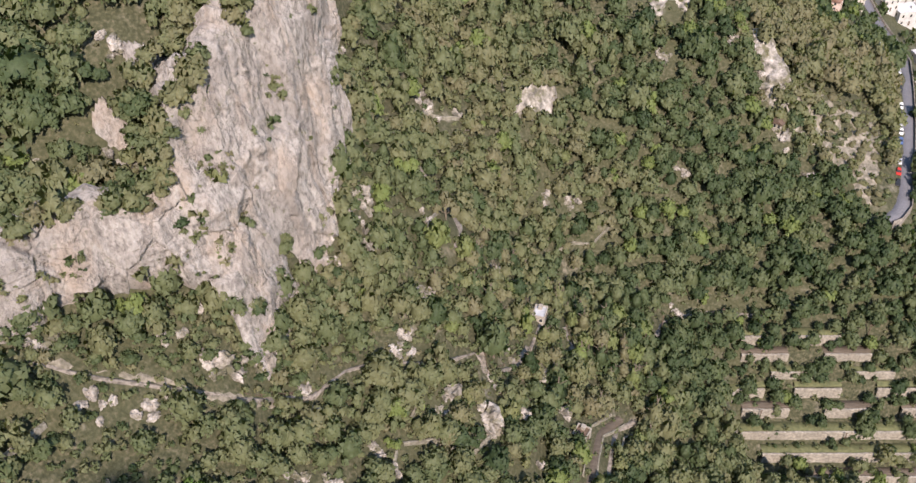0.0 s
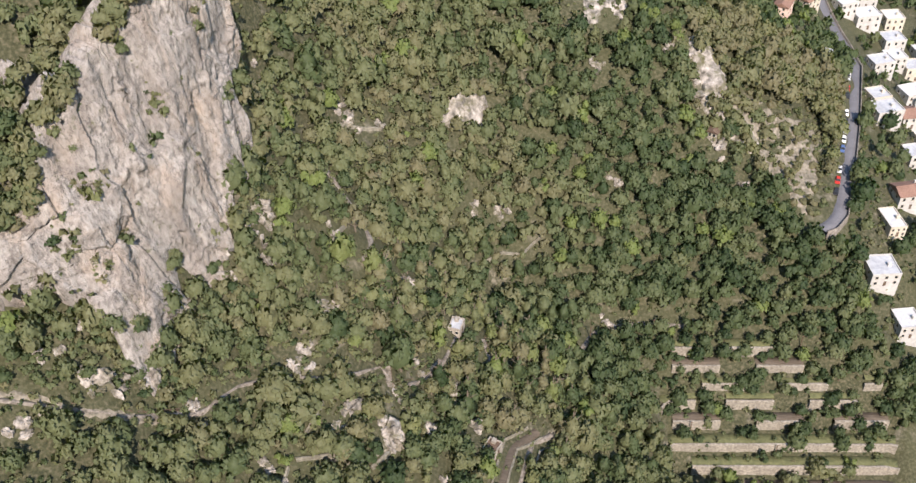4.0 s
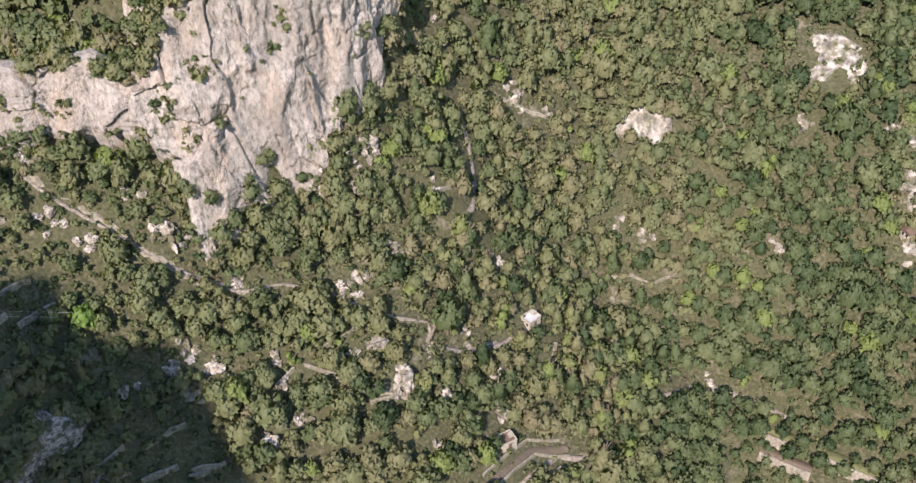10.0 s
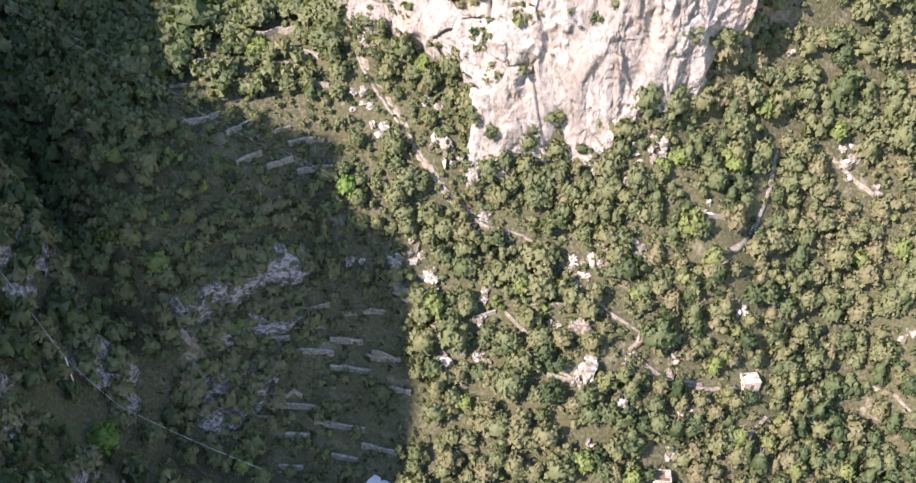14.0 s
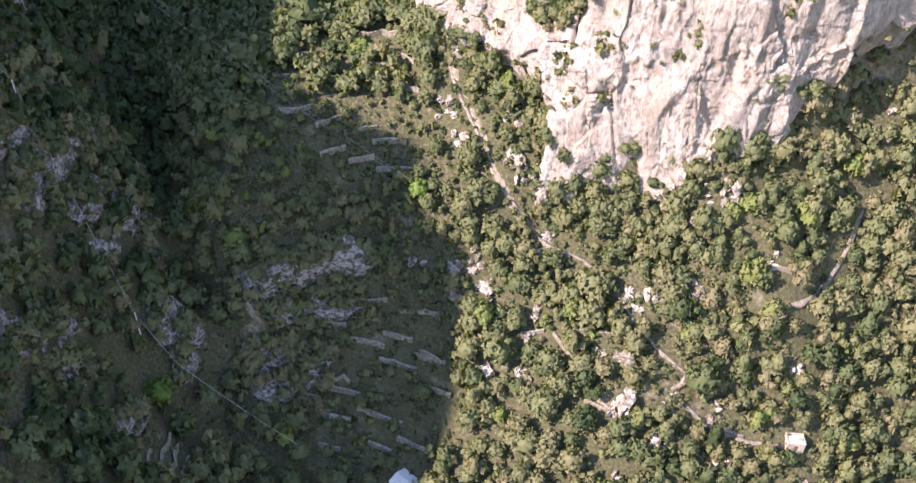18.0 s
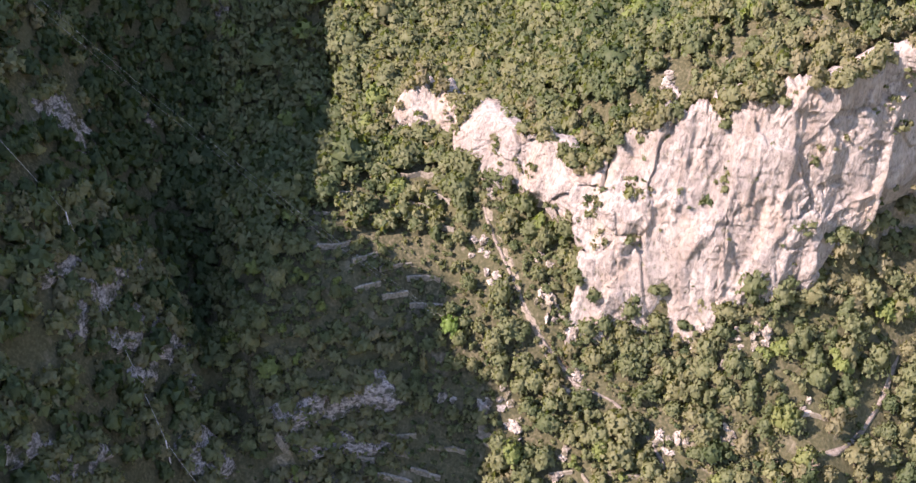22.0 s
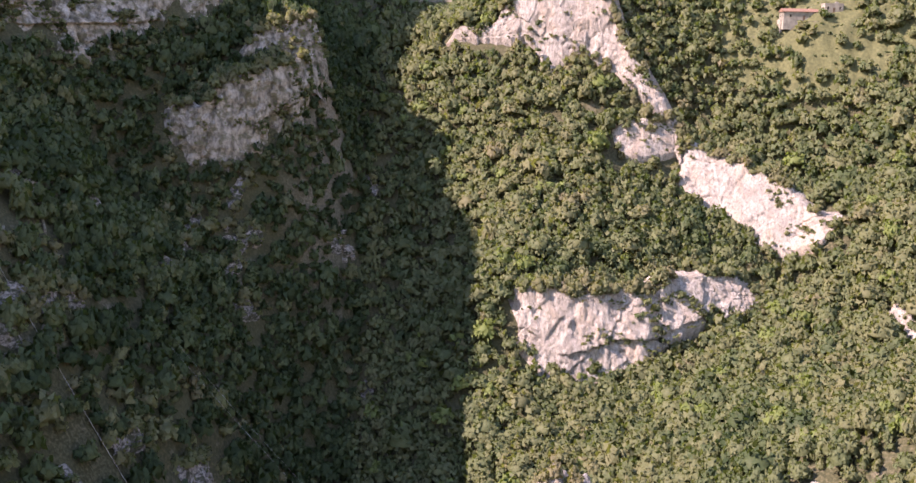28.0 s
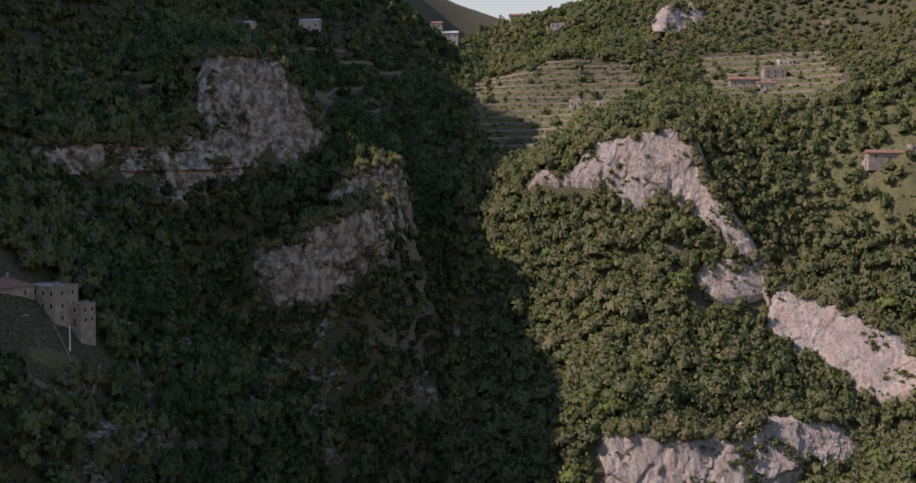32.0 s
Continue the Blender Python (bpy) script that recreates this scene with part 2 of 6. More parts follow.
def fbm(x, y, z, octaves=4, seed=0):
    """Cheap value noise on arrays, about -1 to 1."""
    out, amp, tot = np.zeros_like(x), 1.0, 0.0
    for o in range(octaves):
        f = 2.0 ** o
        xi, yi, zi = x * f + 17.3 * o + seed, y * f - 9.1 * o + 3.7 * seed, z * f + 5.5 * o
        fx, fy, fz = np.floor(xi), np.floor(yi), np.floor(zi)
        ux, uy, uz = xi - fx, yi - fy, zi - fz
        ux, uy, uz = (u * u * (3 - 2 * u) for u in (ux, uy, uz))

        def h(a, b, c):
            s = np.sin(a * 127.1 + b * 311.7 + c * 74.7) * 43758.5453
            return (s - np.floor(s)) * 2 - 1
        v = 0
        for dx in (0, 1):
            for dy in (0, 1):
                for dz in (0, 1):
                    w = (ux if dx else 1 - ux) * (uy if dy else 1 - uy) * (uz if dz else 1 - uz)
                    v = v + w * h(fx + dx, fy + dy, fz + dz)
        out, tot, amp = out + amp * v, tot + amp, amp * 0.5
    return out / tot


def cells(x, y, z, seed=0):
    """Angular blocks: each point's nearest seed gives a value and a tilt; also the distance to the joint."""
    px, py, pz = np.floor(x), np.floor(y), np.floor(z)
    d1, d2 = np.full_like(x, 9.0), np.full_like(x, 9.0)
    val = np.zeros_like(x)

    def h(a, b, c, k):
        s = np.sin(a * 127.1 + b * 311.7 + c * 74.7 + k * 53.3 + seed * 3.1) * 43758.5453
        return s - np.floor(s)
    for i in (-1, 0, 1):
        for j in (-1, 0, 1):
            for k in (-1, 0, 1):
                a, b, c = px + i, py + j, pz + k
                ox, oy, oz = x - a - h(a, b, c, 1), y - b - h(a, b, c, 2), z - c - h(a, b, c, 3)
                d = ox * ox + oy * oy + oz * oz
                near = d < d1
                d2 = np.where(near, d1, np.minimum(d2, d))
                face = h(a, b, c, 4) * 2 - 1 + 1.1 * (h(a, b, c, 5) - .5) * (ox - oy) * 1.4 + 1.8 * (h(a, b, c, 6) - .35) * oz
                val = np.where(near, face, val)
                d1 = np.where(near, d, d1)
    return val, np.sqrt(d2) - np.sqrt(d1)


# ---- the plan of the land: break lines (x, y, height) ----
LINES = dict(
    stream=[(900, 260, -40), (320, 170, -14), (200, 140, 0), (100, 112, 24), (40, 88, 50), (0, 70, 68), (-30, 57, 82), (-55, 49, 93), (-80, 45, 103),
            (-120, 38, 120), (-168, 35, 146), (-196, 42, 168), (-230, 40, 213), (-270, 36, 262), (-310, 35, 302), (-385, 33, 350), (-525, 30, 395), (-640, 22, 430), (-800, 10, 425)],
    south_foot=[(100, 92, 34), (40, 62, 70), (-18, 36, 100), (-38, 43, 107), (-70, 36, 134), (-100, 22, 155), (-113, 7, 177)],
    south_mid=[(250, 30, 40), (150, 20, 75), (60, 5, 120), (0, 8, 146), (-45, 8, 165), (-90, 0, 188), (-150, 0, 212), (-185, 5, 222)],
    south_ledge=[(260, -80, 90), (140, -70, 150), (40, -60, 196), (-40, -45, 238), (-90, -48, 262), (-146, -60, 279), (-165, -48, 276)],
    south_slope=[(-160, -112, 330), (-290, -160, 400), (-300, -110, 388), (-400, -96, 418), (-434, -47, 417), (-521, -16, 440), (-640, -40, 470)],
    south_crest=[(700, -200, 20), (318, -230, 310), (248, -230, 420), (223, -230, 385), (179, -230, 280), (126, -230, 300), (79, -230, 389), (73, -230, 400), (61, -230, 419), (55, -230, 422), (48,
                 -230, 436), (41, -230, 447), (35, -230, 451), (29, -230, 446), (19, -230, 442), (10, -230, 458), (5, -230, 461), (-8, -230, 447), (-20, -230, 434), (-27, -230, 427), (-35, -230, 436),
                 (-42, -230, 441), (-58, -230, 449), (-78, -230, 454), (-92, -230, 467), (-106, -230, 477), (-114, -230, 499), (-123, -230, 517), (-141, -230, 529), (-168, -230, 540), (-185, -230,
                 523), (-208, -230, 529), (-219, -230, 541), (-227, -230, 540)],
    south_crest_west=[(-234, -230, 535), (-241, -230, 569), (-282, -230, 623), (-316, -230, 636), (-350, -230, 609), (-478, -230, 635), (-740, -220, 690), (-1100, -150, 600)],
    bench_lip=[(-35, 67, 88), (-41, 66, 114), (-51, 64, 112), (-64, 61, 133), (-85, 60, 140), (-115, 62, 148)],
    bench=[(-50, 108, 118), (-70, 84, 141), (-83, 108, 144), (-41, 119, 118), (-12, 128, 97), (20, 118, 74), (70, 140, 38)],
    cliff_foot=[(-112, 122, 156), (-88, 132, 158), (-72, 147, 153), (-52, 148, 138), (-40, 149, 124)],
    wood_low=[(33, 173, 75), (6, 164, 99), (-14, 169, 113), (-36, 178, 131)],
    wood_mid=[(118, 219, 39), (72, 236, 58), (30, 207, 82), (22, 208, 89), (5, 184, 100), (0, 209, 120), (-32, 212, 149)],
    wood_up=[(149, 262, 79), (126, 269, 84), (87, 272, 83), (50, 278, 98), (24, 284, 112), (-11, 258, 130), (-38, 240, 153)],
    wood_top=[(166, 350, 94), (156, 372, 100), (103, 313, 121), (74, 304, 118), (30, 320, 134), (-20, 320, 152), (-48, 300, 172)],
    hollow=[(29, 238, 72), (36, 243, 69), (45, 247, 70)],
    dell=[(137, 232, 56), (112, 292, 97), (118, 275, 82)],
    village=[(170, 225, 42), (190, 262, 60), (205, 320, 66), (215, 400, 60), (260, 300, 30), (300, 420, 20), (420, 350, -10)],
    road_bank=[(146, 262, 80), (158, 290, 83), (164, 330, 90), (168, 372, 92), (176, 420, 90)],
    c1_top=[(-120, 130, 172), (-98, 144, 178), (-82, 156, 177), (-76, 170, 189), (-70, 184, 199), (-56, 196, 205), (-47, 212, 212), (-53, 232, 217), (-56, 252, 220), (-64, 300, 222)],
    mid_bench=[(-150, 112, 174), (-174, 120, 190), (-184, 152, 201), (-194, 170, 208), (-202, 208, 220), (-146, 243, 213), (-110, 215, 205), (-90, 300, 222)],
    c2_top=[(-196, 98, 224), (-197, 131, 226), (-206, 178, 229), (-216, 215, 234)],
    c3_foot=[(-302, 80, 313), (-291, 106, 316), (-279, 127, 305), (-276, 149, 311), (-267, 157, 303), (-250, 158, 270), (-243, 179, 256), (-231, 192, 248), (-218, 209, 243), (-204, 230, 246), (-170, 270, 242)],
    c3_top=[(-310, 80, 320), (-306, 110, 338), (-299, 140, 342), (-292, 157, 339), (-280, 168, 318), (-272, 178, 302), (-262, 190, 278), (-250, 204, 270), (-238, 221, 263), (-220, 243, 257)],
    fields=[(-268, 240, 327), (-300, 255, 352), (-350, 210, 362), (-393, 215, 377), (-407, 93, 360), (-440, 282, 404), (-520, 180, 420), (-467, 75, 388)],
    north_crest=[(-604, 10, 430), (-647, 64, 448), (-690, 120, 468), (-640, 250, 500), (-520, 340, 500), (-330, 420, 470), (-120, 480, 350), (60, 480, 220), (180, 520, 110)],
    tower_high_foot=[(-176, -92, 316), (-187, -76, 311), (-214, -58, 311), (-238, -38, 312), (-258, -16, 322)],
    tower_high=[(-188, -106, 334), (-202, -92, 336), (-236, -80, 342), (-262, -70, 366), (-272, -52, 374), (-280, -30, 362)],
    bench_low=[(-27, 64, 82), (-45, 78, 107), (-42, 100, 110)],
    tower=[(-216, -36, 287), (-216, -15, 286), (-224, 2, 288), (-242, 17, 300), (-256, 21, 310)],
    tower_back=[(-246, -22, 312), (-248, -4, 313), (-253, 11, 316), (-263, 24, 321)],
    tower_foot=[(-186, -42, 254), (-200, -22, 250), (-207, 4, 249), (-226, 24, 258)],
    rim=[(-1500, 400, 400), (-1500, -500, 640), (-700, 900, 700), (300, 1100, 150), (1500, 900, -40), (1500, -700, -60), (300, -900, 100), (-700, -900, 760)],
)


def resampled(line, step):
    pts = [np.array(line[0], float)]
    for a, b in zip(line, line[1:]):
        a, b = np.array(a, float), np.array(b, float)
        n = max(1, int(np.hypot(*(b - a)[:2]) / step))
        pts += [a + (b - a) * k / n for k in range(1, n + 1)]
    return np.array(pts)


KNOTS = np.concatenate([np.array(v, float) if k in ("rim", "dell", "hollow", "south_crest") else resampled(v, 14) for k, v in LINES.items()])
_, keep = np.unique(np.round(KNOTS[:, :2] / 3), axis=0, return_index=True)
KNOTS = KNOTS[keep]
_n = len(KNOTS)
_d = np.hypot(KNOTS[:, None, 0] - KNOTS[None, :, 0], KNOTS[:, None, 1] - KNOTS[None, :, 1])
_a = np.zeros((_n + 3, _n + 3))
_a[:_n, :_n] = _d - 1.5 * np.eye(_n)
_a[:_n, _n:] = np.c_[np.ones(_n), KNOTS[:, :2]]
_a[_n:, :_n] = _a[:_n, _n:].T
_w = np.linalg.solve(_a, np.r_[KNOTS[:, 2], 0, 0, 0])


def smooth_height(x, y):
    x, y = np.asarray(x, float).ravel(), np.asarray(y, float).ravel()
    out = np.empty(len(x))
    for k in range(0, len(x), 20000):
        s = slice(k, k + 20000)
        d = np.hypot(x[s, None] - KNOTS[None, :, 0], y[s, None] - KNOTS[None, :, 1])
        out[s] = d @ _w[:_n] + _w[_n] + x[s] * _w[_n + 1] + y[s] * _w[_n + 2]
    return out


# walled terraces: outline, height of a step
TERRACES = [([(84, 226), (100, 238), (132, 238), (150, 229), (168, 224), (170, 194), (92, 190), (90, 212)], 4.6),
            ([(-500, 40), (-462, 140), (-385, 150), (-330, 116), (-326, 76), (-340, 62), (-405, 44)], 4.6),
            ([(-470, 182), (-436, 250), (-336, 240), (-318, 176)], 5.0),
            ([(-328, 196), (-318, 286), (-240, 292), (-246, 238), (-272, 200)], 3.4),
            ([(-40, 70), (-37, 100), (-27, 118), (-8, 120), (4, 106), (-3, 88), (-14, 72), (-28, 72)], 2.7),
            ([(-106, 84), (-103, 120), (-80, 124), (-62, 118), (-61, 94), (-72, 80), (-94, 80)], 2.5)]


def inside(x, y, poly):
    hit = np.zeros(len(x), bool)
    for (ax, ay), (bx, by) in zip(poly, poly[1:] + poly[:1]):
        cross = (ay > y) != (by > y)
        t = ax + (y - ay) * (bx - ax) / (by - ay + 1e-9)
        hit ^= cross & (x < t)
    return hit


def stepped(x, y, z):
    for poly, rise in TERRACES:
        f = z / rise - np.floor(z / rise)
        u = np.clip((f - 0.72) / 0.2, 0, 1)
        z = np.where(inside(x, y, poly), rise * (np.floor(z / rise) + u * u * (3 - 2 * u)), z)
    return z


def height(x, y):
    x, y = np.asarray(x, float).ravel(), np.asarray(y, float).ravel()
    return stepped(x, y, unstepped(x, y))


def unstepped(x, y):
    z = smooth_height(x, y)

    def ramp(a, lo, hi):
        u = np.clip((a - lo) / (hi - lo), 0, 1)
        return u * u * (3 - 2 * u)
    even = ramp(x, 84, 94) * (1 - ramp(x, 164, 174)) * ramp(y, 187, 195) * (1 - ramp(y, 234, 240))
    z = z + even * (38.5 + 0.80 * np.minimum(y - 219, 0) + 1.2 * np.maximum(y - 219, 0) - z)
    for poly, rise in TERRACES:
        z = z - 1.6 * fbm(x / 14, y / 14, x * 0, 3) * inside(x, y, poly)
    return z + 1.6 * fbm(x / 14, y / 14, x * 0, 3) + 5.0 * fbm(x / 60, y / 60, x * 0, 2, 4) * np.clip((np.hypot(x + 50, y - 150) - 260) / 200, 0, 1)


def axis(lo, hi, step, far_lo, far_hi, grow=1.09):
    mid = list(np.arange(lo, hi + step, step))
    left, right, s = [], [], step
    a = lo
    while a > far_lo:
        s *= grow
        a -= s
        left.append(a)
    a, s = mid[-1], step
    while a < far_hi:
        s *= grow
        a += s
        right.append(a)
    return np.array(left[::-1] + mid + right)


gx, gy = axis(-455, 205, 2.3, -2600, 2200), axis(-240, 360, 2.3, -1800, 2200)
GX, GY = np.meshgrid(gx, gy)
GZ = height(GX, GY).reshape(GX.shape)


def ground_z(x, y):
    """The ground's height, read off its grid."""
    x, y = np.atleast_1d(np.asarray(x, float)), np.atleast_1d(np.asarray(y, float))
    i = np.clip(np.searchsorted(gx, x) - 1, 0, len(gx) - 2)
    j = np.clip(np.searchsorted(gy, y) - 1, 0, len(gy) - 2)
    u, v = (x - gx[i]) / (gx[i + 1] - gx[i]), (y - gy[j]) / (gy[j + 1] - gy[j])
    return (GZ[j, i] * (1 - u) + GZ[j, i + 1] * u) * (1 - v) + (GZ[j + 1, i] * (1 - u) + GZ[j + 1, i + 1] * u) * v


def gz(x, y):
    return float(ground_z(x, y)[0])


def slope_at(x, y):
    e = 3.0
    return np.hypot(ground_z(x + e, y) - ground_z(x - e, y), ground_z(x, y + e) - ground_z(x, y - e)) / (2 * e)


def build_ground():
    nx, ny = len(gx), len(gy)
    idx = np.arange(nx * ny).reshape(ny, nx)
    f = np.stack([idx[:-1, :-1], idx[:-1, 1:], idx[1:, 1:], idx[1:, :-1]], -1).reshape(-1, 4)
    me = mesh_from("ground", np.stack([GX, GY, GZ], -1).reshape(-1, 3), f, soil)
    tagged(new("ground", me), "steep valley hillside of soil, dry grass and pale stones", "ground", kind="structure")


build_ground()


# ---- cliffs ----
LEDGES, RIMS = [], []     # where scrub roots on the faces, and along their tops


def cliff(name, foot, top, label, rough=3.0, seed=1, step=0.8, green=0.12, taper=(0.12, 0.12), crease=None):
    """A rock face between a foot line and a top line, with ledges, flutes and hollows."""
    foot, top = [np.array(f, float) for f in foot], [np.array(t, float) for t in top]

    def along(line, n):
        line = np.array(line)
        s = np.r_[0, np.cumsum(np.linalg.norm(np.diff(line, axis=0), axis=1))]
        u = np.linspace(0, s[-1], n)
        return np.stack([np.interp(u, s, line[:, k]) for k in range(3)], -1)
    length = np.linalg.norm(np.diff(np.array(foot), axis=0), axis=1).sum()
    high = max(np.linalg.norm(t - f) for f, t in zip(foot, top))
    nu, nv = max(8, int(length / step)), max(8, int(high / step))
    if len(foot) == len(top) and len(foot) > 6:       # stations in pairs
        mid = (np.array(foot) + np.array(top)) / 2
        at = np.r_[0, np.cumsum(np.linalg.norm(np.diff(mid, axis=0), axis=1) + 0.35 * np.linalg.norm(np.diff(np.array(foot), axis=0), axis=1))]
        nu = max(nu, int(at[-1] / step))
        u = np.linspace(0, at[-1], nu)
        F, T = (np.stack([np.interp(u, at, np.array(line)[:, k]) for k in range(3)], -1) for line in (foot, top))
    else:
        F, T = along(foot, nu), along(top, nu)
    ends = np.clip(np.linspace(0, 1, nu) / max(taper[0], 1e-6), 0, 1) * np.clip((1 - np.linspace(0, 1, nu)) / max(taper[1], 1e-6), 0, 1)
    ragged = 0.2 if name == "cliff_upper" else 0.07 if min(taper) < 0.1 or name.startswith("tower") else 0.34
    ends = (0.12 + 0.88 * ends ** 0.7) * (1 + ragged * fbm(np.linspace(0, length / 3.5, nu), np.zeros(nu), np.zeros(nu), 3, seed))
    T = F + (T - F) * ends[:, None]
    tang = np.gradient(0.5 * (F + T), axis=0)
    out = np.stack([tang[:, 1], -tang[:, 0], 0 * tang[:, 0]], -1)
    k = 9
    pad = np.pad(out, ((k, k), (0, 0)), mode="edge")
    out = np.stack([np.convolve(pad[:, i], np.ones(2 * k + 1) / (2 * k + 1), "valid") for i in range(3)], -1)
    out /= np.linalg.norm(out, axis=1)[:, None]
    v = np.linspace(-0.12, 1.0, nv)
    P = F[:, None, :] * (1 - v[None, :, None]) + T[:, None, :] * v[None, :, None]
    x, y, z = P[..., 0], P[..., 1], P[..., 2]
    big = fbm(x / 15, y / 15, z / 20, 3, seed)
    ribs = 1 - 2 * np.abs(fbm(x / 3.2, y / 3.2, z / 30, 4, seed + 2))
    fluted = np.clip(fbm(x / 22, y / 22, z / 22, 2, seed + 61) * 3 + 0.4, 0, 1)
    wx, wy = x + 0.9 * fbm(x / 5, y / 5, z / 7, 2, seed + 50), y + 0.9 * fbm(x / 5, y / 5, z / 7, 2, seed + 51)
    slab, joint = cells(wx / 8.5, wy / 8.5, z / 13, seed)
    chip, split = cells(wx / 2.3, wy / 2.3, z / 3.6, seed + 3)
    shelf = np.round(fbm(x / 40, y / 40, z / 8, 3, seed + 17) * 4) / 4
    crag = np.abs(fbm(x / 3.4, y / 3.4, z / 4.5, 3, seed + 5))
    tiny = 0.3 - np.abs(fbm(x / 1.7, y / 1.7, z / 2.4, 3, seed + 23))
    seam = np.clip(fbm(x / 6, y / 6, z / 6, 2, seed + 77) * 3, 0, 1)
    broken = np.clip(fbm(x / 13, y / 13, z / 11, 3, seed + 91) * 2.6 + 0.35, 0.12, 1)
    columns = 1 - 2 * np.abs(fbm(x / 8, y / 8, z / 80, 2, seed + 12))
    bulge = rough * (0.9 * big + 0.36 * ribs * fluted + (0.75 if name == "cliff_main" else 0.42) * columns + 0.40 * slab + 0.38 * shelf + broken * (0.14 * chip - 0.22 * crag + 0.40 * tiny))
    bulge -= rough * seam * (0.3 * (joint < 0.05) + 0.14 * (split < 0.08))
    bulge += rough * 0.3 * np.sin(np.clip(v, 0, 1) * math.pi)[None, :]
    if crease:       # an overhang along a line of (y, height)
        cy, cz = np.array(crease).T
        d = z - np.interp(y, cy, cz) - 0.7 * fbm(x / 5, y / 5, x * 0, 2, seed + 9)
        lip = np.where(d > 0, np.exp(-np.maximum(d, 0) / 4.5), -0.7 * np.exp(np.minimum(d, 0) / 1.8))
        bulge += 1.5 * lip * np.clip((y - cy[0] + 4) / 5, 0, 1) * np.clip((cy[-1] + 4 - y) / 5, 0, 1)
    edge = np.clip(np.minimum(np.arange(nu), np.arange(nu)[::-1]) / 6, 0, 1)[:, None]
    edge = edge * np.clip(np.linalg.norm(T - F, axis=1) / 9, 0.2, 1)[:, None]
    P = P + out[:, None, :] * (bulge * edge + (3.4 if name == "cliff_upper" else 1.6 if len(foot) > 12 else 1.2))[..., None]
    back = P[:, -1] - out * 5 + np.array([0, 0, 0.8])
    back2 = back - out * 5 - np.array([0, 0, 5.0])
    root = P[:, 0] - out * 2.5 - np.array([0, 0, 7.0])
    P = np.concatenate([root[:, None], P, back[:, None], back2[:, None]], 1)
    v = np.r_[-0.2, v]
    nv += 3
    idx = np.arange(nu * nv).reshape(nu, nv)
    f = np.stack([idx[:-1, :-1], idx[1:, :-1], idx[1:, 1:], idx[:-1, 1:]], -1).reshape(-1, 4)
    # faces on the shaded bank take the copy with shade in its colour
    shaded_bank = name.startswith(("gorge", "south"))
    # towers get the worn stone, its darker colour standing in for shade
    ob = new(name, mesh_from(name, P.reshape(-1, 3), f, shaded_rock if shaded_bank else worn_shade_rock if name in ("cliff_outcrop", "cliff_edge") or name.startswith("tower") else rock))
    rise = np.gradient(P[:, :nv - 2, :], axis=1)
    flat = np.hypot(rise[..., 0], rise[..., 1]) / (np.abs(rise[..., 2]) + 0.05)
    g = np.random.default_rng(seed)
    grove = fbm(P[:, :nv - 2, 0] / 11, P[:, :nv - 2, 1] / 11, P[:, :nv - 2, 2] / 8, 2, seed + 40)
    pick = (flat > (0.15 if name.startswith("tower") else 0.45)) & (grove > green + 0.12) & (g.uniform(size=flat.shape) < 0.24 * step * step) & (v[None, :] > 0.1)
    LEDGES.extend(P[:, :nv - 2][pick].tolist())
    fringe = np.arange(0, nu, max(1, int(2.2 / step)))
    for k in fringe:
        if np.linalg.norm(T[k] - F[k]) < 11 and name == "cliff_upper":
            continue
        if fbm(P[k:k + 1, 0, 0] / 9, P[k:k + 1, 0, 1] / 9, np.zeros(1), 2, seed)[0] > -0.2:
            RIMS.append((P[k, -3] + out[k] * g.uniform(-2.0, 1.2) - np.array([0, 0, g.uniform(0, 2)])).tolist())
        if g.uniform() < 0.85:
            q = P[k, -2] - out[k] * g.uniform(3, 7.5)
            RIMS.append((q[0], q[1], max(gz(q[0], q[1]), q[2] - 1.5)))
        if g.uniform() < 0.5:
            LEDGES.append((P[k, 3] + out[k] * g.uniform(0.5, 2.5)).tolist())
        if g.uniform() < (0.6 if name == "cliff_upper" else 0.42) and len(foot) > 4:
            q = P[k, 3] + out[k] * g.uniform(0.6, 3.0)
            RIMS.append((q[0], q[1], gz(q[0], q[1]) - g.uniform(0, 1.2)))
    return tagged(ob, label, "cliff", kind="structure")


